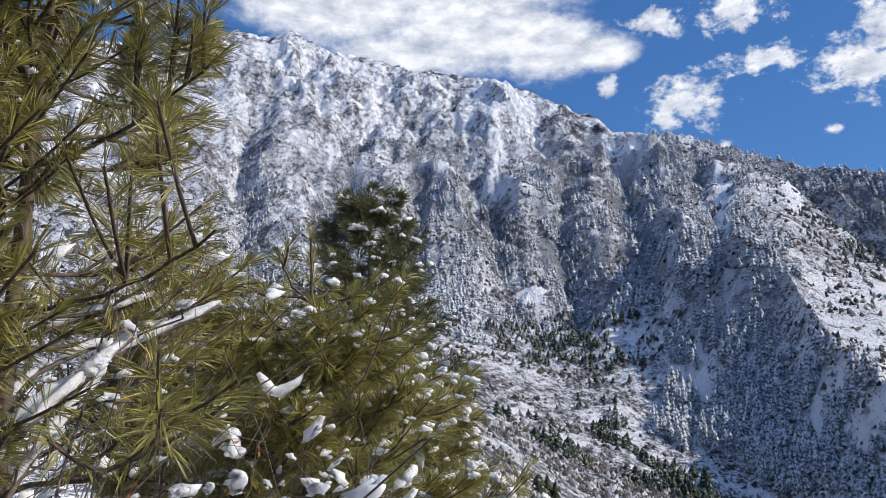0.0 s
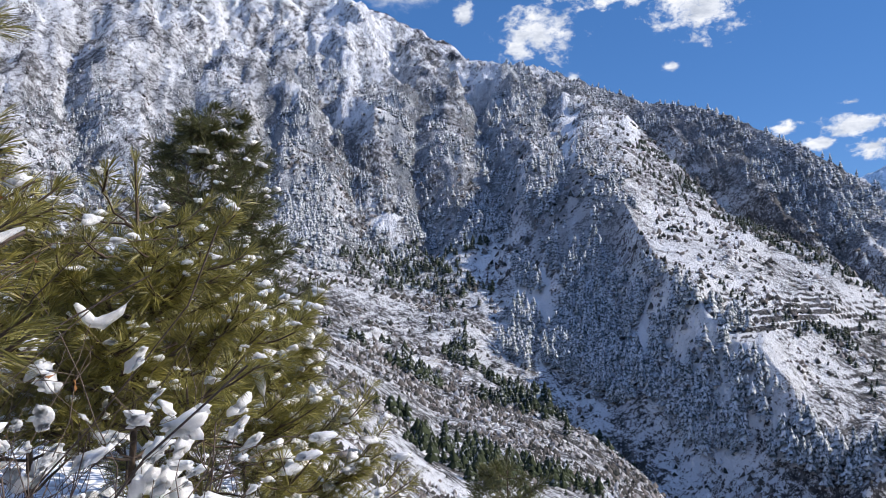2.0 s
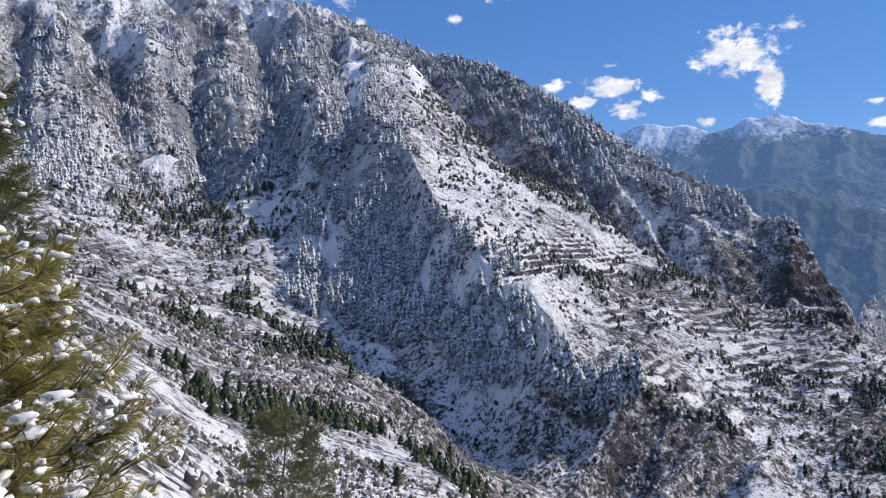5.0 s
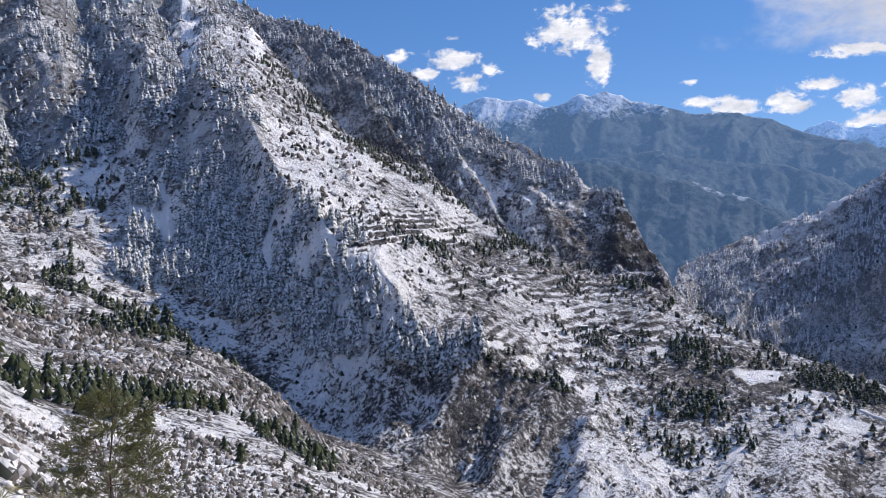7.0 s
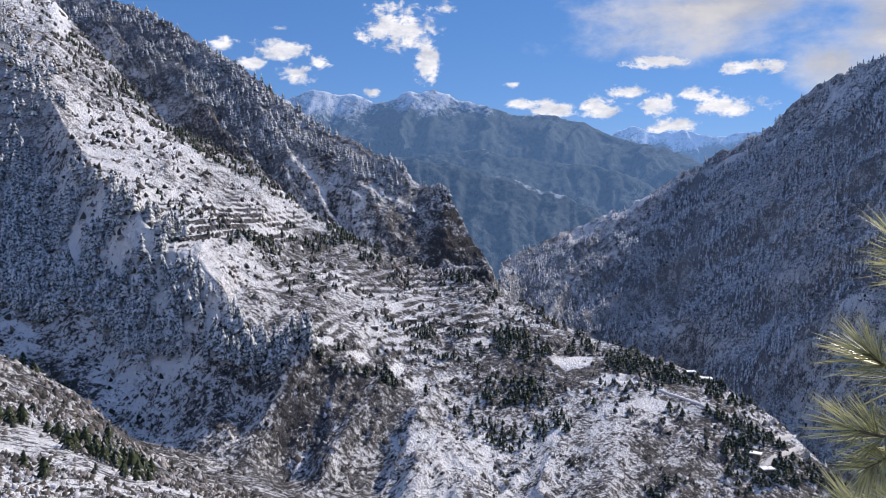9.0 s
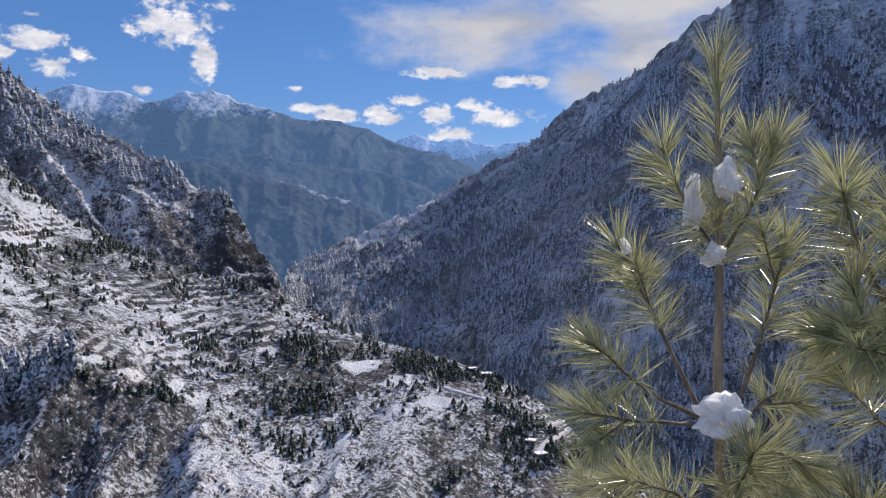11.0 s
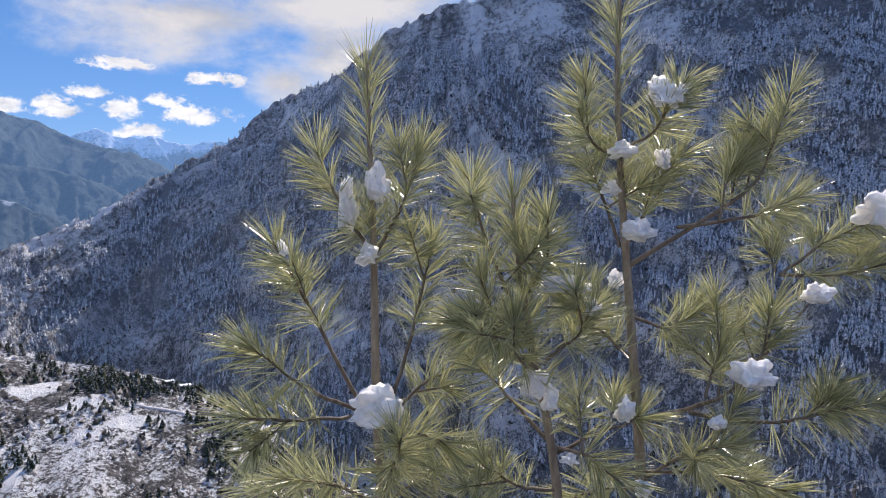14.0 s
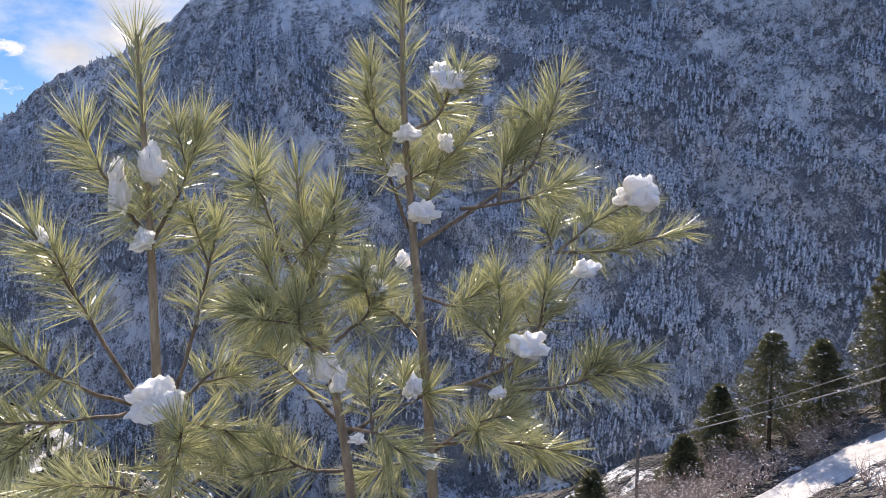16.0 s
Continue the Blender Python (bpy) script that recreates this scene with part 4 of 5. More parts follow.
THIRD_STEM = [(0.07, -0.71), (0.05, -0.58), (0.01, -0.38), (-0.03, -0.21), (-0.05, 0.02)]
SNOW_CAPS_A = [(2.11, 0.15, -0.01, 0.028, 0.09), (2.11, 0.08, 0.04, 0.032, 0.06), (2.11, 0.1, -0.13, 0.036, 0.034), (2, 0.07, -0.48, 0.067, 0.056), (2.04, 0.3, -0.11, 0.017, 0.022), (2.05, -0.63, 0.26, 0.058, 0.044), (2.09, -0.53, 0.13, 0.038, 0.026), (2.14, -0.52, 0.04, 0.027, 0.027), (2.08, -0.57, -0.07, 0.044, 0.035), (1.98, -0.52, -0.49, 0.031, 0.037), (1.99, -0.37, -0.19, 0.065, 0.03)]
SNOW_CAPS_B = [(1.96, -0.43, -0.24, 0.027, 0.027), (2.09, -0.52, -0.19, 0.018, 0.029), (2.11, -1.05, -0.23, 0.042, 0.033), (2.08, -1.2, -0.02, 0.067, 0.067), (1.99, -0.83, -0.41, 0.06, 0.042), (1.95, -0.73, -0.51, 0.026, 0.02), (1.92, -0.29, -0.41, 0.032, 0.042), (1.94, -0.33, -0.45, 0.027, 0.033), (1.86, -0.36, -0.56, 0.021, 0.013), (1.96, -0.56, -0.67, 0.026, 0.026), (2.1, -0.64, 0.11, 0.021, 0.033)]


def ground_at(x, y):
    b, r = math.degrees(math.atan2(x, y)), math.hypot(x, y)
    j = int(np.argmin(np.abs(BEARINGS - b)))
    return float(np.interp(r, RANGE[:, j], Z[:, j]))


def tube(path, r0, r1, sides=5):
    """Vertices and quads of a tapered stem."""
    path = np.asarray(path, float)
    n = len(path)
    tan = np.gradient(path, axis=0)
    tan /= np.linalg.norm(tan, axis=1)[:, None] + 1e-9
    ref = np.array([0.31, 0.87, 0.22]) if abs(tan[0][2]) > 0.8 else np.array([0.1, 0.1, 1.0])
    a = np.cross(tan, ref)
    a /= np.linalg.norm(a, axis=1)[:, None]
    c = np.cross(tan, a)
    rad = np.linspace(r0, r1, n)
    ang = np.arange(sides) * 2 * np.pi / sides
    v = path[:, None] + rad[:, None, None] * (np.cos(ang)[None, :, None] * a[:, None] + np.sin(ang)[None, :, None] * c[:, None])
    f = []
    for i in range(n - 1):
        for j in range(sides):
            f.append((i * sides + j, i * sides + (j + 1) % sides, (i + 1) * sides + (j + 1) % sides, (i + 1) * sides + j))
    return v.reshape(-1, 3), np.array(f)


def curve_through(points, n=12):
    """A smooth line through three or more points."""
    p = np.asarray(points, float)
    t = np.concatenate([[0], np.cumsum(np.linalg.norm(np.diff(p, axis=0), axis=1))])
    s = np.linspace(0, t[-1], n)
    line = np.stack([np.interp(s, t, p[:, k]) for k in range(3)], 1)
    for _ in range(max(1, n // 5)):
        line[1:-1] = 0.25 * line[:-2] + 0.5 * line[1:-1] + 0.25 * line[2:]
    return line


def bristles(path, start, bundles, length, rng, width=0.0011, spread=(22, 62), droop=0.12, per=5, slim=False):
    """Needles in bundles round a shoot, as thin bent blades."""
    path = np.asarray(path, float)
    n = bundles * per
    s = start + (1 - start) * np.repeat(rng.random(bundles) ** 0.85, per)
    x = s * (len(path) - 1)
    i = np.minimum(x.astype(int), len(path) - 2)
    f = (x - i)[:, None]
    base = path[i] * (1 - f) + path[i + 1] * f
    tan = path[i + 1] - path[i]
    tan /= np.linalg.norm(tan, axis=1)[:, None] + 1e-9
    side = rng.normal(size=(bundles, 3)).repeat(per, 0)
    side -= tan * (side * tan).sum(1)[:, None]
    side /= np.linalg.norm(side, axis=1)[:, None] + 1e-9
    tip = np.clip((s - start) / (1 - start), 0, 1)
    ang = np.radians(spread[1] + (spread[0] - spread[1]) * tip ** 1.5 + rng.normal(0, 7, bundles).repeat(per) + rng.normal(0, 6, n))
    way = tan * np.cos(ang)[:, None] + side * np.sin(ang)[:, None] + rng.normal(0, 0.07, (n, 3))
    way /= np.linalg.norm(way, axis=1)[:, None]
    size = length * rng.uniform(0.72, 1.1, n)[:, None]
    flat = np.cross(way, rng.normal(size=(n, 3)))
    flat /= np.linalg.norm(flat, axis=1)[:, None] + 1e-9
    down = np.array([0, 0, -1.0]) * droop
    mid = base + way * size * 0.55 + down * size * 0.25
    end = base + way * size + down * size
    w = flat * width
    if slim:
        v = np.stack([base, mid + w, end, mid - w], 1).reshape(-1, 3)
        k = np.arange(n)[:, None] * 4
        return v, np.concatenate([k + [0, 1, 3], k + [1, 2, 3]])
    v = np.stack([base - w * 0.7, base + w * 0.7, mid + w, mid - w, end], 1).reshape(-1, 3)
    k = np.arange(n)[:, None] * 5
    return v, np.concatenate([k + [0, 1, 2], k + [0, 2, 3], k + [3, 2, 4]])


def stack(pieces):
    vs, fs, n = [], [], 0
    for v, f in pieces:
        vs.append(v), fs.append(f + n)
        n += len(v)
    return np.concatenate(vs), np.concatenate(fs)


def piece(name, pieces, mat, parent, label=""):
    v, f = stack(pieces)
    ob = new(name, mesh_of(name, v, f, mat))
    ob.data.shade_smooth() if f.shape[1] == 4 else None
    ob.parent = parent
    if label:
        ob["label"] = label
    return ob


def foot(name, x, y, label, category="tree", group=""):
    base = tagged(new(name), label, category, group)
    z = ground_at(x, y) - 0.03
    base.location = (x, y, z)
    return base, np.array([x, y, z])


def young_pine(x, y, stem, branches, label, seed, lead, bushy):
    rng = np.random.default_rng(seed)
    base, o = foot("young_pine", x, y, label, "pine tree", "young pines")
    b = math.atan2(x, y)
    across, deep = np.array([math.cos(b), -math.sin(b), 0]), np.array([math.sin(b), math.cos(b), 0])

    def spot(u, v, w):
        return across * u + deep * v + np.array([0, 0, w - o[2]])

    pts = [np.array([0.02, 0, 0]) + across * stem[0][0] * 1.5] + [spot(u, 0, w) for u, w in stem]
    line = curve_through(pts, 40)
    piece("trunk", [tube(line, 0.025, 0.0055, 9)], STEM_BARK, base)
    top = 1 - lead
    piece("leader_needles", [bristles(line, top, 110, 0.125, rng, 0.00115, (32, 62), 0.0)], YOUNG_NEEDLE, base)
    for u0, w0, u1, w1, u2, w2, v, start in branches:
        v0 = v * 0.85 if v > 0.4 else 0
        line = curve_through([spot(u0, v0, w0), spot(u1, v0 + (v - v0) * 0.5, w1), spot(u2, v, w2)], 14)
        line += np.cumsum(rng.normal(0, 0.0016, line.shape), axis=0)
        size = np.linalg.norm(line[-1] - line[0])
        limb = piece("branch", [tube(line, 0.004 + 0.005 * size, 0.0026, 5)], YOUNG_BARK, base)
        if start < 0.95:
            shoot = size * (1 - start)
            piece("needles", [bristles(line, start, int(24 + 205 * shoot), 0.13, rng, 0.00115, (30, 70), 0.05)], YOUNG_NEEDLE, limb)
        for _ in range(int(bushy * (1 + 3 * size) + rng.random())):
            i = int(rng.integers(5, 11))
            run = line[i + 1] - line[i]
            sway = run / np.linalg.norm(run) * 0.8 + rng.normal(0, 0.55, 3) + np.array([0, 0, 0.35])
            tip = line[i] + sway / np.linalg.norm(sway) * rng.uniform(0.08, 0.17)
            side = curve_through([line[i], (line[i] + tip) / 2, tip], 8)
            twig = piece("twig", [tube(side, 0.003, 0.002, 4)], YOUNG_BARK, base)
            piece("needles", [bristles(side, 0.25, 34, rng.uniform(0.09, 0.12), rng, 0.00115, (28, 70), 0.05)], YOUNG_NEEDLE, twig)
    return base


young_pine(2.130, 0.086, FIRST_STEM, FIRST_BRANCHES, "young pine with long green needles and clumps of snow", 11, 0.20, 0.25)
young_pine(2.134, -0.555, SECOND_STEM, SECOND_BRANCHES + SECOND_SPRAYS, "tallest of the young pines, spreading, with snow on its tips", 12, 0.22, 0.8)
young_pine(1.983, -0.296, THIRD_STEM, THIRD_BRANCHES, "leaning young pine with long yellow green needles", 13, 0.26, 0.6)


def lump(seed, fine, rough=0.5, crumb=0.42):
    """A lump of clinging snow as vertices and triangles, uneven, flat below."""
    bm = bmesh.new()
    bmesh.ops.create_icosphere(bm, subdivisions=fine, radius=1.0)
    v = np.array([p.co[:] for p in bm.verts])
    f = np.array([[q.index for q in p.verts] for p in bm.faces])
    bm.free()
    for q in range(len(v)):
        p = Vector(v[q])
        v[q] *= max(0.25, 1 + rough * noise.fractal(p * 1.25 + Vector((seed * 3.7, 1.3, 0)), 0.8, 2.0, 3) + crumb * rough * noise.fractal(p * 3.0 + Vector((0, seed * 2.1, 5)), 0.8, 2.0, 2))
    v[:, 2] = np.where(v[:, 2] < -0.25, -0.25 + (v[:, 2] + 0.25) * 0.5, v[:, 2])
    return v, f


LUMPS = [lump(k, 4, 0.75, 0.12) for k in range(7)]
CRUMBS = [lump(k + 20, 2, 0.8) for k in range(9)]
GRAINS = [lump(k + 30, 1, 0.6) for k in range(5)]
DUST = [lump(k + 40, 1) for k in range(7)]


def lump_mesh(k):
    """A few crumbs of snow stuck together."""
    rng = np.random.default_rng(300 + k)
    rows = [(CRUMBS[k % 9][0] * np.array([0.85, 0.75, 0.7]), CRUMBS[k % 9][1])]
    for j in range(2 + k % 3):
        v, f = CRUMBS[(k + j * 2 + 1) % 9] if k > 8 else GRAINS[(k + j) % 5]
        a = rng.uniform(0, 6.28)
        rows.append((v * rng.uniform(0.28, 0.6) * np.array([1, 1, 0.8]) + np.array([math.cos(a) * 0.85, math.sin(a) * 0.6, rng.uniform(-0.45, 0.35)]), f))
    v, f = stack(rows)
    me = mesh_of("snow_clod", v, f, CLING)
    me.shade_smooth()
    return me


CLODS = [lump_mesh(k) for k in range(18)]


def clod(parent, p, size, rng, way=None, fine=False):
    """A clod of snow lodged on a twig."""
    ob = new("snow_clod", CLODS[int(rng.integers(9)) + (9 if fine else 0)])
    ob.parent = parent
    a = math.atan2(way[1], way[0]) if way is not None else rng.uniform(0, 6.28)
    lift = -math.atan2(way[2], math.hypot(way[0], way[1])) * 0.6 if way is not None else 0.0
    ob.matrix_basis = Matrix.LocRotScale(Vector(p), Euler((rng.uniform(-0.3, 0.3), lift, a)), Vector(size))


def snow_clump(at, wide, tall, k, tilt=0.0):
    v, f = LUMPS[k % len(LUMPS)]
    ob = tagged(new("snow_clump", mesh_of("snow_clump", v * np.array([wide, wide * 0.8, tall]), f, CLING)),
                "clump of white snow caught on pine needles", "snow", "snow on the young pines")
    ob.data.shade_smooth()
    ob.location, ob.rotation_euler = at, (0.2 * math.sin(k), tilt, 1.7 * k)
    return ob


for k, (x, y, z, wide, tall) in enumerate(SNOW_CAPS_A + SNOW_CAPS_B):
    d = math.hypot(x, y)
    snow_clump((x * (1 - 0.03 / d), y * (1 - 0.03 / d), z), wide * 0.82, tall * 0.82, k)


def snow_drape(points, radius, seed):
    """Snow slipping off a branch, hanging in a lumpy tail."""
    line = curve_through(points, 16)
    v, f = tube(line, 1.0, 1.0, 10)
    v = v.reshape(16, 10, 3)
    for i in range(16):
        s = i / 15
        for j in range(10):
            p = v[i, j] - line[i]
            swell = radius * (math.sin(math.pi * min(1, s * 1.1 + 0.06)) ** 0.6 + 0.05) * (1 + 0.55 * noise.fractal(Vector(line[i] * 22 + p * 0.9) + Vector((seed, 0, 0)), 0.8, 2.0, 3))
            v[i, j] = line[i] + p * swell
    ob = tagged(piece("snow_drape", [(v.reshape(-1, 3), f)], CLING, None), "white snow hanging from a pine branch in a tail", "snow", "hanging snow")
    return ob


# ---- the pines and bushes about the left of the standing place ----
def wild_pine(x, y, tall, reach, whorl, mat, label, seed, needle=0.13, bundles=60, keep=None, width=0.0011, first=0.12, snow=0.3, per=5, sprays=3, lump_size=0.035):
    rng = np.random.default_rng(seed)
    base, o = foot("pine_tree", x, y, label, "pine tree", "wild pines")
    n = max(8, int(tall / 0.2))
    line = np.stack([np.cumsum(rng.normal(0, 0.012, n)), np.cumsum(rng.normal(0, 0.012, n)), np.linspace(0, tall, n)], 1)
    piece("trunk", [tube(line, 0.010 + 0.0045 * tall, 0.004, 7)], BARK, base)
    piece("leader_needles", [bristles(line, 1 - 0.3 / tall, bundles * 2, needle * 0.85, rng, width, (15, 45), 0.0, per, True)], mat, base)
    load = []
    z = tall * first
    while z < tall - 0.12:
        f = z / tall
        arms = 5 if f < 0.85 else 4
        turn = rng.uniform(0, 6.28)
        for k in range(arms):
            a = turn + 6.283 * k / arms + rng.normal(0, 0.25)
            size = reach * (1 - f) ** 0.75 * rng.uniform(0.7, 1.15) + 0.12
            out = np.array([math.cos(a), math.sin(a), 0])
            p0 = np.array([*line[min(n - 1, int(f * n))][:2], z])
            rise = rng.uniform(0.15, 0.55)
            p1 = p0 + out * size * 0.55 + np.array([0, 0, size * rise * 0.25])
            p2 = p0 + out * size + np.array([0, 0, size * rise])
            if keep and not keep(o + p2):
                continue
            limb = curve_through([p0, p1, p2], 12) + np.cumsum(rng.normal(0, 0.004, (12, 3)), axis=0) * (np.arange(12) > 0)[:, None]
            stems, tufts = [tube(limb, 0.003 + 0.005 * size, 0.0025, 5)], [bristles(limb, 0.5, int(bundles * 1.4), needle, rng, width, (15, 75), 0.1, per, True)]
            for q in range(sprays if size > 0.25 else 1):
                i = rng.integers(3, 11)
                sway = np.cross(out, (0, 0, 1)) * rng.choice((-1, 1)) * rng.uniform(0.4, 1.0) + out * 0.8 + np.array([0, 0, rng.uniform(0.25, 1.1)])
                tip = limb[i] + sway / np.linalg.norm(sway) * min(size, 0.8) * rng.uniform(0.22, 0.5)
                if keep and not keep(o + tip):
                    continue
                side = curve_through([limb[i], (limb[i] + tip) / 2 - np.array([0, 0, 0.01]), tip], 8)
                stems.append(tube(side, 0.004, 0.0025, 4))
                tufts.append(bristles(side, 0.3, int(bundles * 1.05), needle * rng.uniform(0.8, 1.1), rng, width, (15, 78), 0.1, per, True))
                if rng.random() < snow:
                    load.append((side[-1] + np.array([0, 0, needle * 0.3]), rng.uniform(0.4, 1.0)))
            if rng.random() < snow:
                load.append((limb[-1] + np.array([0, 0, needle * 0.3]), rng.uniform(0.5, 1.6)))
            arm = piece("branch", stems, BARK, base)
            piece("needles", tufts, mat, arm)
        z += whorl * rng.uniform(0.75, 1.25)
    if load:
        for k, (p, s) in enumerate(load):
            clod(base, p, np.array([1.15, 0.9, 0.85]) * s * lump_size, rng)
    return base


def seen_at(p):
    d = math.hypot(p[0], p[1] - 0.26)
    return math.degrees(math.atan2(p[0], p[1] - 0.26)), math.degrees(math.atan2(p[2], d)), d


def left_of_view(p):
    b, h, d = seen_at(p)
    return b < (-18.0 if h > 9 else -14.5) and d > 0.8


def above_bush(p):
    return seen_at(p)[1] > -9.5


wild_pine(-0.86, 1.72, 3.9, 0.74, 0.075, OLD_NEEDLE, "tall pine with long drooping olive green needles and little snow", 21, 0.075, 26, left_of_view, first=0.33, snow=0.3, sprays=10, lump_size=0.013, width=0.001)
wild_pine(-0.39, 2.62, 2.17, 0.56, 0.10, OLD_NEEDLE, "bushy young pine with olive needles and lodged snow", 22, 0.078, 20, above_bush, first=0.2, snow=0.7, sprays=14, lump_size=0.017, width=0.001)
wild_pine(-0.84, 3.05, 2.05, 0.66, 0.11, OLD_NEEDLE, "bushy olive pine among others with snow in its crown", 26, 0.085, 20, above_bush, first=0.25, snow=0.55, sprays=14, lump_size=0.018, width=0.001)
wild_pine(-0.16, 3.95, 2.05, 0.70, 0.115, OLD_NEEDLE, "low pine with snow hanging from its branches", 23, 0.095, 20, first=0.15, snow=0.62, sprays=12, width=0.0012, lump_size=0.036)
wild_pine(-0.75, 7.5, 3.97, 1.2, 0.16, DARK_NEEDLE, "dense dark pine capped with snow clumps", 24, 0.13, 20, first=0.08, snow=0.36, width=0.0024, per=4, sprays=11, lump_size=0.05)
wild_pine(2.32, 8.3, -1.8 - ground_at(2.32, 8.3), 0.80, 0.22, DARK_NEEDLE, "slender little pine standing alone on the slope", 25, 0.12, 20, first=0.2, snow=0.15, width=0.0022, per=4, sprays=6, lump_size=0.03)
snow_drape([(-0.22, 3.66, -0.20), (-0.15, 3.62, -0.24), (-0.11, 3.60, -0.36), (-0.08, 3.60, -0.50)], 0.026, 1)
snow_drape([(-0.50, 2.28, -0.02), (-0.45, 2.27, -0.08), (-0.40, 2.27, -0.05), (-0.36, 2.28, 0.0)], 0.014, 5)
snow_drape([(-0.98, 1.88, 0.17), (-0.93, 1.90, 0.19), (-0.90, 1.90, 0.12), (-0.83, 1.92, 0.13)], 0.013, 9)


def bush(x, y, tall, spread, label, seed, stems=16, levels=3, thin=0.006, snow=0.5, leaves=0, name="bush", mat=None, size=0.03, limit=None, bits=4):
    rng = np.random.default_rng(seed)
    base, o = foot(name, x, y, label, "bush", "leafless bushes")
    wood, load, foliage = [], [], []

    def grow(p, way, length, rad, level):
        pts = [p]
        if p[2] > tall or (limit and not limit(o + p)):
            return
        for _ in range(bits):
            way = way + rng.normal(0, 0.22, 3) + np.array([0, 0, 0.05])
            way = way / np.linalg.norm(way)
            pts.append(pts[-1] + way * length / bits)
        pts = np.array(pts)
        wood.append(tube(pts, rad, rad * 0.6, 4 if level < 2 else 3))
        if rng.random() < snow * (0.5 + 0.25 * level):
            i = rng.integers(1, bits + 1)
            load.append((pts[i] + np.array([0, 0, rad]), pts[i] - pts[i - 1], 0.4 + 1.3 * rng.random() ** 2))
        for _ in range(leaves if level == levels else 0):
            foliage.append(pts[rng.integers(1, bits + 1)])
        if level < levels:
            for _ in range(rng.integers(2, 4)):
                i = rng.integers(1, bits + 1)
                grow(pts[i], way + rng.normal(0, 0.6, 3), length * rng.uniform(0.5, 0.8), rad * 0.6, level + 1)

    for _ in range(stems):
        a = rng.uniform(0, 6.28)
        lean = np.array([math.cos(a), math.sin(a), 0]) * spread / tall * rng.uniform(0.1, 1)
        grow(np.array([math.cos(a), math.sin(a), 0]) * 0.12 * spread * rng.random(), lean + np.array([0, 0, 1.0]), tall * rng.uniform(0.35, 0.55), thin, 0)
    piece("branchwork", wood, mat or TWIG, base)
    if limit is low_left and name == "bush":  # snow lies thicker low in the bush
        load = [(p, way, s * (1 + 0.6 * min(1, max(0, (-9.5 - seen_at(o + p)[1]) / 7)))) for p, way, s in load]
    if load:
        small = size > 0.05  # fine dust of snow stays one piece
        rows = []
        for k, (p, way, s) in enumerate(load):
            if small:
                v, f = DUST[k % len(DUST)]
                rows.append((v * np.array([s, s, s * 0.7]) * size * 0.42 + p, f))
            else:
                clod(base, p, np.array([1.35, 1.05, 0.8]) * s * size, rng, way, s * size > 0.024 and math.hypot(x, y) < 2.6)
        if rows:
            tagged(piece("snow_load", rows, CLING, base, "white snow dust on the twigs"), kind="stuff").data.shade_smooth()
    if foliage:
        rows = []
        for p in foliage:
            q = rng.normal(0, 0.007, (4, 3)) + p
            rows.append((q, np.array([(0, 1, 2), (0, 2, 3)])))
        piece("dry_leaves", rows, RUST_LEAF, base, "rust brown dead leaves")
    return base


def low_left(p):
    b, h, d = seen_at(p)
    return d > 1.1 and b < -2 and h < -6.0 - 0.8 * min(b + 12, 0) - 0.5 * max(b + 12, 0)


def twiggy(p):
    b, h, d = seen_at(p)
    return d > 1.1 and b < -16 and h < 5.5


bush(-0.42, 1.98, 1.6, 0.75, "leafless bush loaded with white snow clumps", 31, 46, 3, 0.0034, 0.95, size=0.020, limit=low_left)
bush(-0.24, 2.2, 1.5, 0.7, "low snow laden bush under the pines", 34, 42, 3, 0.0034, 0.95, size=0.020, limit=low_left)
bush(-0.70, 1.85, 1.8, 0.8, "leafless bush with grey twigs and fresh snow", 32, 26, 3, 0.0045, 0.5, size=0.021, limit=low_left)
bush(-0.80, 1.52, 2.3, 0.8, "tall grey leafless bush with snow along its stems", 33, 30, 3, 0.0045, 0.5, leaves=1, size=0.016, limit=twiggy)
bush(0.42, 4.6, 1.15, 0.9, "bare brown thicket with patches of snow", 35, 44, 3, 0.005, 0.12, mat=SCRUB_TWIG, size=0.03)
bush(-0.2, 4.9, 1.3, 1.0, "snow covered thicket below the dark pine", 36, 34, 2, 0.006, 0.5, size=0.036)
for k in range(9):
    a, d = radians(-42 + 4.4 * k), 2.6 + 0.45 * (k * 7 % 5)
    bush(d * math.sin(a), 0.26 + d * math.cos(a), 1.5 - 0.03 * k, 1.1, "grey brown thicket dusted with snow behind the pines", 80 + k, 22, 2, 0.006, 0.55, name="thicket", size=0.0501, limit=low_left)

# boughs of the grey bush, leaning across under a strip of snow: bearing and slope angle of three points, distance
BOUGHS = [((-31.9, -7.2, -26.8, -1.9, -22.6, 2.0), 1.50), ((-31.1, -4.6, -25.7, -0.2, -16.8, 4.4), 1.62), ((-31.1, -1.5, -24.1, 1.9, -19.2, 3.3), 1.72), ((-31.1, 1.6, -26.8, 2.9, -20.4, 5.2), 1.85), ((-30.3, -8.9, -27.8, -5.0, -24.4, -0.6), 1.42)]


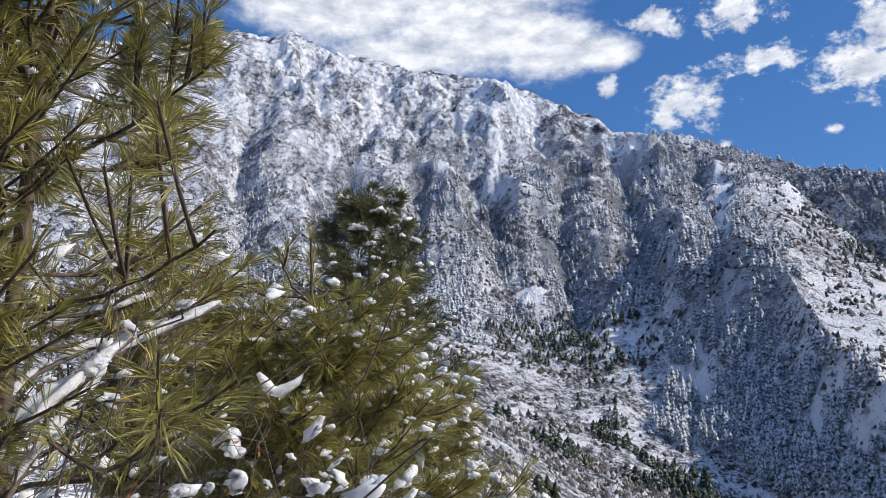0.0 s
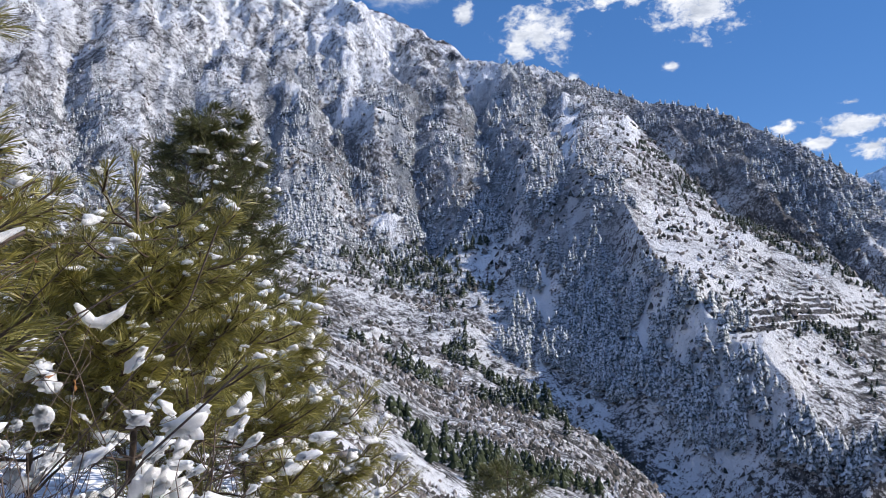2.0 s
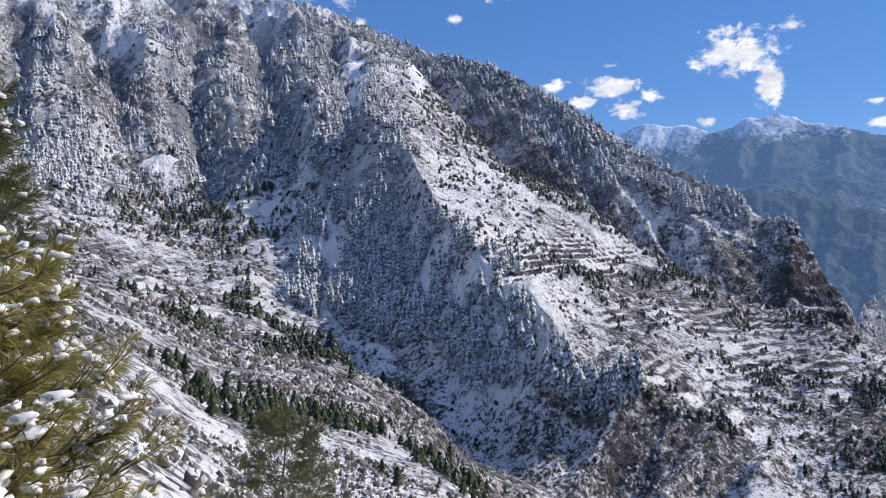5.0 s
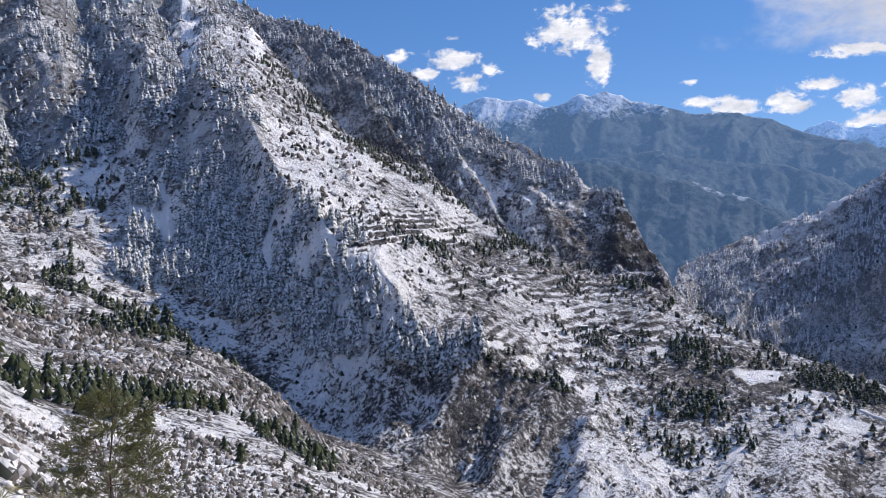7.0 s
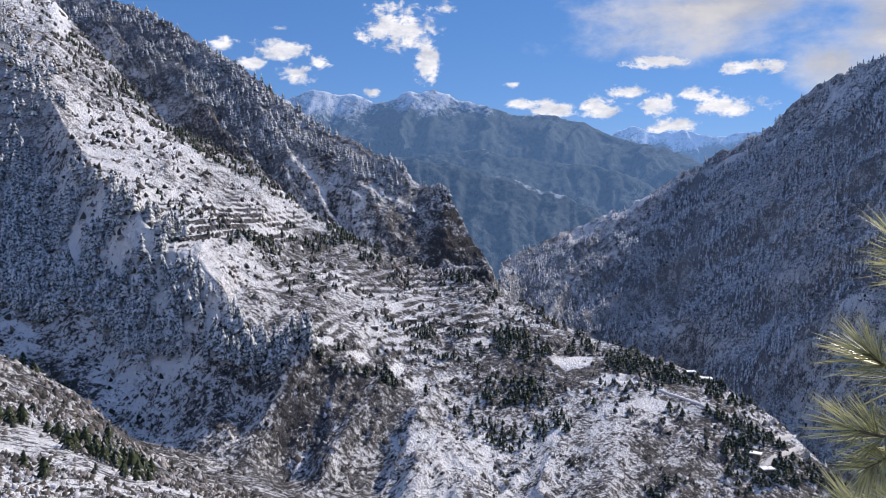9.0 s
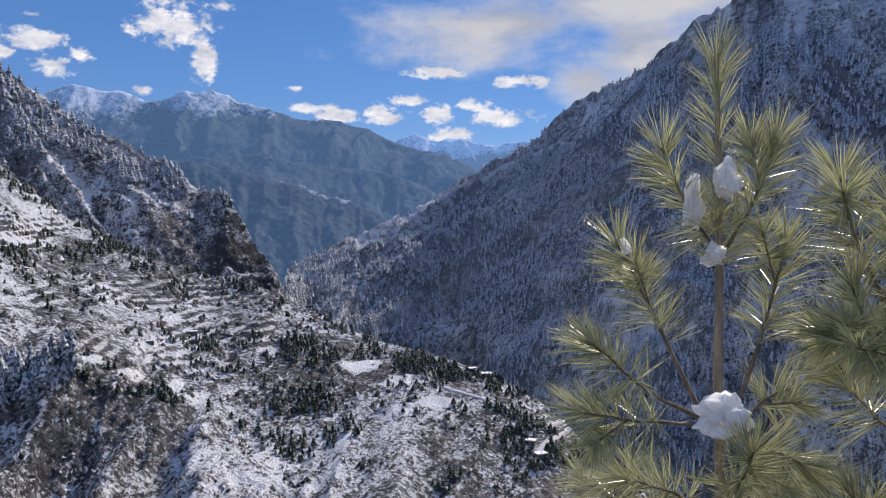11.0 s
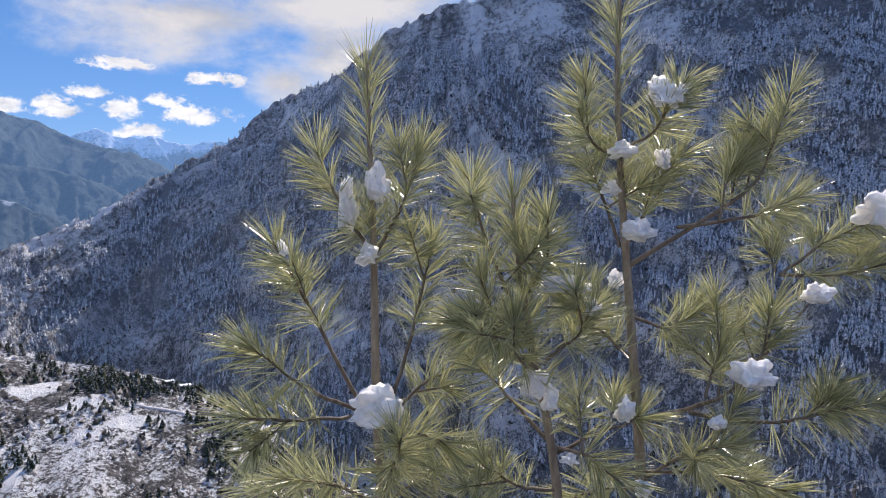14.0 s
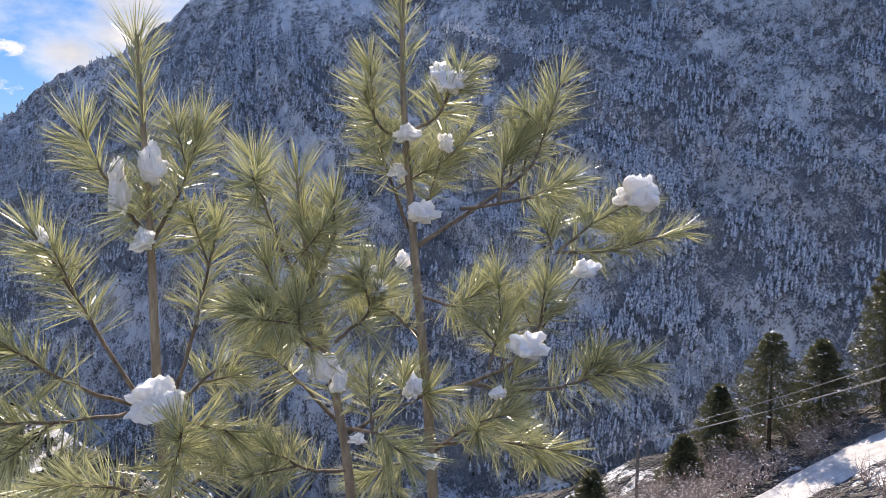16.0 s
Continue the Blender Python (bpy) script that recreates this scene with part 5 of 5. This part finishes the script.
def snowy_bough(way, dist, seed):
    rng = np.random.default_rng(seed)
    pts = []
    for b, h in zip(way[::2], way[1::2]):
        pts.append(np.array([dist * math.sin(radians(b)), 0.26 + dist * math.cos(radians(b)), dist * math.tan(radians(h))]))
        dist += 0.05
    base, o = foot("leaning_bough", pts[0][0] - 0.25, pts[0][1] - 0.05, "grey leafless bough bent over under a strip of snow", "branch", "snowy boughs")
    pts = [p - o for p in pts]
    line = curve_through([np.zeros(3), pts[0] * np.array([0.6, 0.6, 0.55])] + pts, 40)
    piece("stem", [tube(line, 0.010, 0.004, 6)], TWIG, base)
    for k in range(7):
        i = int(rng.integers(18, 39))
        side = line[i] + np.cumsum(np.concatenate([np.zeros((1, 3)), rng.normal(0, 0.018, (6, 3)) + np.array([0.012, 0.004, 0.016])]), axis=0)
        piece("twig", [tube(side, 0.003, 0.0015, 4)], TWIG, base)
        if k % 2:
            clod(base, side[3] + np.array([0, 0, 0.006]), np.array([0.022, 0.015, 0.011]), rng, side[4] - side[3])
    for a, c in ((19, 27), (28, 32), (33, 39)):
        core = curve_through(line[a:c + 1] + np.array([0, 0, 0.011]), 16)
        v, f = tube(core, 1.0, 1.0, 9)
        v = v.reshape(16, 9, 3)
        for i in range(16):
            fat = 0.013 * math.sin(math.pi * (i + 0.4) / 15.8) ** 0.5
            for j in range(9):
                p = v[i, j] - core[i]
                v[i, j] = core[i] + p * np.array([1, 1, 0.75]) * fat * (1 + 0.7 * noise.fractal(Vector(core[i] * 26 + p * 0.8) + Vector((seed, a, 0)), 0.8, 2.0, 3))
        piece("snow_strip", [(v.reshape(-1, 3), f)], CLING, base, "uneven strip of white snow")


for k, (way, dist) in enumerate(BOUGHS):
    snowy_bough(way, dist, 60 + k)

# ---- road and houses on the far spur ----
def on_slope(b, height):
    """The place on the spur that is seen at a bearing and a slope angle."""
    j = int(np.argmin(np.abs(BEARINGS - b)))
    ok = (LINE[:, j] > 4.2) & (LINE[:, j] < 8)
    r, z = RANGE[ok, j], Z[ok, j]
    el = np.degrees(np.arctan2(z, r))
    i = int(np.argmax(el >= height)) if (el >= height).any() else len(r) - 1
    return np.array([r[i] * math.sin(radians(b)), r[i] * math.cos(radians(b)), z[i]])


def mountain_road(points, wide, label):
    bm = bmesh.new()
    t = np.linspace(0, len(points) - 1, 70)
    line = np.array([on_slope(np.interp(s, range(len(points)), [p[0] for p in points]), np.interp(s, range(len(points)), [p[1] for p in points])) for s in t])
    for _ in range(4):
        line[1:-1] = 0.25 * line[:-2] + 0.5 * line[1:-1] + 0.25 * line[2:]
    tan = np.gradient(line, axis=0)
    side = np.cross(tan, (0, 0, 1.0))
    side /= np.linalg.norm(side, axis=1)[:, None]
    rows = []
    for p, s in zip(line, side):
        row = []
        for k in (-1, -0.5, 0.5, 1):
            q = p + s * wide / 2 * k
            row.append(bm.verts.new((q[0], q[1], max(ground_at(q[0], q[1]), p[2] - 1.0) + (0.5 if abs(k) < 1 else -0.2))))
        rows.append(row)
    for a, c in zip(rows, rows[1:]):
        for j in range(3):
            bm.faces.new((a[j], a[j + 1], c[j + 1], c[j]))
    ob = part("mountain_road", bm, TRACK)
    ob.data.shade_smooth()
    return tagged(ob, label, "road", kind="structure")


mountain_road([(69.5, -14.4), (72.8, -15.3), (75.2, -16.1), (77.6, -17.0), (79.2, -16.6)], 2.8, "snow covered mountain road across the spur")
mountain_road([(79.2, -17.4), (77.4, -18.4), (76.6, -19.6), (78.8, -20.2)], 2.8, "snow covered hairpin of the mountain road")


def box(sx, sy, sz, at, bevel=0.05):
    bm = bmesh.new()
    bmesh.ops.create_cube(bm, size=1, matrix=Matrix.LocRotScale(Vector(at), None, (sx, sy, sz)))
    bmesh.ops.bevel(bm, geom=bm.edges[:], offset=bevel, segments=1)
    return bm


def village_house(b, height, size, turn):
    base = tagged(new("village_house"), "low stone village house with a snow covered flat roof", "house", "village houses")
    p = on_slope(b, height)
    base.location, base.rotation_euler = (p[0], p[1], p[2] - 0.6), (0, 0, -radians(b) + turn)
    w, d, h = 9.0 * size, 6.0 * size, 1.4 + 2.4 * size
    part("wall", box(w, d, h, (0, 0, h / 2)), HOUSE_WALL, base)
    part("roof", box(w + 0.8, d + 0.8, 0.4, (0, 0, h + 0.2), 0.12), CLING, base, "flat roof under smooth snow")
    for k in (-1, 1):
        win = part("window", box(0.9, 0.12, 0.8, (k * w * 0.3, -d / 2 - 0.05, h * 0.62), 0.02), WEATHERED, base)
        part("pane", box(0.66, 0.06, 0.56, (k * w * 0.3, -d / 2 - 0.12, h * 0.62), 0.01), DARK_PANE, win)
    part("door", box(0.9, 0.12, 1.7, (0, -d / 2 - 0.05, 1.35), 0.02), WEATHERED, base)


DARK_PANE = plain_material("dark_window_glass", (0.02, 0.022, 0.025), (0.04, 0.042, 0.045), 2.0, 0.15)
for b, height, size, turn in ((50.6, -9.9, 0.42, 0.2), (47.6, -10.4, 0.4, -0.1), (72.9, -13.6, 0.55, 0.1), (77.2, -19.4, 0.5, 0.5), (76.4, -18.5, 0.45, -0.2), (71.8, -13.2, 0.45, 0.3)):
    village_house(b, height, size, turn)

# ---- the slope on the right: track, pole, wires, trees and bushes ----
def sight(bearing, height, dist):
    return (dist * math.sin(radians(bearing)), dist * math.cos(radians(bearing)))


def track_range(b):
    return float(np.interp(b, (113, 120, 125, 128, 130.3, 132.4, 135.3, 138.1, 153), (17.8, 20.1, 22.5, 24.3, 25.6, 26.9, 28.1, 28.8, 30.0)))


def track():
    """A snow covered cart track cut along the slope."""
    bm = bmesh.new()
    rows = []
    for k in range(110):
        b = 113 + 40 * k / 109
        d = track_range(b)
        row = []
        for j in range(7):
            r = d + (j - 3) * 0.52
            x, y = r * math.sin(radians(b)), r * math.cos(radians(b))
            dip = 0.03 * (j in (2, 4)) + 0.14 * (j in (0, 6))
            row.append(bm.verts.new((x, y, ground_at(x, y) + 0.08 - dip)))
        rows.append(row)
    for a, c in zip(rows, rows[1:]):
        for j in range(6):
            bm.faces.new((a[j], c[j], c[j + 1], a[j + 1]))
    ob = part("track", bm, TRACK)
    ob.data.shade_smooth()
    return tagged(ob, "snow covered cart track along the hillside", "track", kind="structure")


track()


def mid_conifer(x, y, tall, slim, label, seed):
    base, o = foot("hillside_conifer", x, y, label, "tree", "conifers beside the track")
    rows = []
    rng = np.random.default_rng(seed)
    n = 19
    for k in range(n):
        f = k / n
        z = tall * (0.08 + 0.9 * f)
        rad = tall * slim * (1 - f) ** 0.8 * rng.uniform(0.8, 1.15) + 0.05
        for j in range(17):
            a = rng.uniform(0, 6.28)
            end = np.array([math.cos(a) * rad, math.sin(a) * rad, z + rad * rng.uniform(-0.1, 0.35)]) * np.array([1, 1, 1])
            limb = curve_through([np.array([0, 0, z]), end * np.array([0.5, 0.5, 1]) - np.array([0, 0, rad * 0.06]), end], 6)
            rows.append(bristles(limb, 0.15, 34, 0.13 + 0.05 * tall / 4, rng, 0.011, (25, 70), 0.2, 2, True))
    piece("crown", rows, HILL_NEEDLE, base)
    piece("trunk", [tube(np.array([(0, 0, z) for z in np.linspace(0, tall * 0.97, 8)]), 0.02 * tall, 0.01, 6)], BARK, base)
    load = []
    for k in range(int(26 * tall / 3.5)):
        f = rng.random()
        a, rad = rng.uniform(0, 6.28), tall * slim * (1 - f) ** 0.8
        load.append((np.array([0.10, 0.08, 0.045]) * rng.uniform(0.5, 1.1), np.array([math.cos(a) * rad * 0.8, math.sin(a) * rad * 0.8, tall * (0.1 + 0.88 * f) + rad * 0.15])))
    for size, p in load:
        clod(base, p, size, rng)
    return base


for b, d, tall, slim, label, seed in ((131.0, 31.2, 4.9, 0.42, "rounded dark green conifer with a little snow", 41), (134.2, 32.5, 3.6, 0.42, "dark green conifer beside a larger one", 42),
                                      (137.9, 32, 5.6, 0.28, "tall conifer holding snow on its boughs", 43), (127.6, 31.5, 3.3, 0.36, "small snowy conifer at the slope's edge", 44),
                                      (118.4, 28, 2.6, 0.38, "small green conifer below the wires", 45), (125.2, 29, 2.2, 0.42, "low bushy conifer among leafless scrub", 46), (141.5, 32, 4.8, 0.3, "tall conifer above the track", 47)):
    mid_conifer(*sight(b, 0, d), tall, slim, label, seed)

rng_scrub = np.random.default_rng(71)
for k in range(175):
    b = rng_scrub.uniform(115, 141)
    d = track_range(b) + (rng_scrub.uniform(2.0, 8.5) if k % 6 else -rng_scrub.uniform(2.6, 5))
    bush(*sight(b, 0, d), rng_scrub.uniform(0.7, 1.5), rng_scrub.uniform(1.0, 1.7), "reddish grey leafless scrub dusted with snow", 100 + k, 15, 2, 0.014, 0.5, name="scrub_bush", mat=SCRUB_TWIG, size=0.0501, bits=2)


def power_pole():
    x, y = 24.0 - 0.1, -14.85
    base, o = foot("power_pole", x, y, "weathered wooden power pole with white insulators", "pole")
    tall = -9.35 - o[2]
    piece("post", [tube(np.array([(0, 0, z) for z in np.linspace(0, tall, 6)]), 0.07, 0.055, 8)], WEATHERED, base)
    bm = bmesh.new()
    bmesh.ops.create_cube(bm, size=1, matrix=Matrix.LocRotScale((0, 0, tall - 0.22), Euler((0, 0, 0.5)), (0.06, 0.5, 0.05)))
    bmesh.ops.bevel(bm, geom=bm.edges[:], offset=0.006, segments=1)
    part("crossarm", bm, WEATHERED, base)
    heads = []
    for dz, s in ((0.06, 0), (-0.17, 0.22), (-0.17, -0.22)):
        p = Vector((-math.sin(0.5) * s, math.cos(0.5) * s, tall + dz))
        bm = bmesh.new()
        bmesh.ops.create_cone(bm, cap_ends=True, segments=10, radius1=0.035, radius2=0.02, depth=0.1, matrix=Matrix.Translation(p))
        part("insulator", bm, GLAZE, base)
        heads.append(np.array(p) + o + np.array([0, 0, 0.05]))
    return heads


def wires(heads):
    for k, h in enumerate(heads):
        near, far = np.array([9.6, -15.2 - 0.1 * k, -1.9 - 0.30 * min(k, 1) - 0.05 * k]), np.array([40.0, -14.0 + 0.3 * k, -19.0 - 0.25 * k])
        for end, name in ((near, "wire"), (far, "wire")):
            s = np.linspace(0, 1, 24)[:, None]
            line = h * (1 - s) + end * s - np.array([0, 0, 1.0]) * 0.7 * s * (1 - s)
            ob = tagged(piece(name, [tube(line, 0.0075, 0.0075, 4)], WIRE, None), "thin power wire strung from the wooden pole", "wire", "power wires")


wires(power_pole())


# ---- shrubs that stud the slopes ----
def shrubs():
    rng = np.random.default_rng(91)
    places, dists = [], []
    for low, high, count, power in ((1.75, 6.0, 26000, 1.6), (4.2, 8.0, 26000, 0.6), (1.12, 3.1, 20000, 0.8)):
        thick = window(LINE, low, high, 0.15) * (0.25 + SCRUB) / (0.2 + (RANGE / 260) ** power) * (RANGE > 45)
        if high < 4:
            thick = window(LINE, low, high, 0.1) * (RANGE > 14) * (BEAR > -4) * (BEAR < 50) / (0.15 + (RANGE / 70) ** 1.5)
        if high > 7:
            thick = thick * (BEAR < 130) * np.clip(0.5 + 1.6 * fbm(X / 60, Y / 60, 3, 0.5, 93), 0.02, 1)
        thick = thick * np.clip(0.30 + 2.2 * fbm(X / 16, Y / 16, 3, 0.6, 94), 0.02, 1)
        p, d = scatter(thick, count, rng)
        places.append(p), dists.append(d)
    place, dist = np.concatenate(places), np.concatenate(dists)
    n = 4
    size = rng.uniform(0.35, 1.15, len(place)) ** 2.2 * np.clip(dist / 190, 0.3, 3.2)
    a = rng.uniform(0, 6.28, (len(place), 1)) + np.arange(n) * 6.283 / n + rng.uniform(-0.4, 0.4, (len(place), n))
    rad = size[:, None] * rng.uniform(0.35, 0.95, (len(place), n))
    ring = np.stack([np.cos(a) * rad, np.sin(a) * rad, size[:, None] * rng.uniform(-0.35, 0.45, (len(place), n))], -1)
    top = np.stack([rng.normal(0, 0.2, len(place)) * size, rng.normal(0, 0.2, len(place)) * size, size * rng.uniform(0.7, 1.3, len(place))], -1)
    co = np.concatenate([place[:, None] + ring, (place + top)[:, None]], 1).reshape(-1, 3)
    k = np.arange(len(place))[:, None, None] * (n + 1)
    tris = (k + np.array([(i, (i + 1) % n, n) for i in range(n)])).reshape(-1, 3)
    tagged(new("scrub", mesh_of("scrub", co, tris, FAR_SCRUB)), "brown leafless scrub dusted with snow on the slopes", "scrub", kind="stuff")


def far_scrub_material():
    mat, tools = material("snow_dusted_scrub")
    add, m, v, noise_n, ramp, mix, link = tools
    geo = add("ShaderNodeNewGeometry")
    rnd = geo.outputs["Random Per Island"]
    finish(tools, ramp(rnd, [(0.0, (0.03, 0.034, 0.03)), (0.4, (0.09, 0.083, 0.075)), (0.65, (0.20, 0.175, 0.16)), (0.82, (0.36, 0.345, 0.34)), (1.0, (0.58, 0.585, 0.60))]), 0.9, None, 0.1)
    return mat


FAR_SCRUB = far_scrub_material()
shrubs()
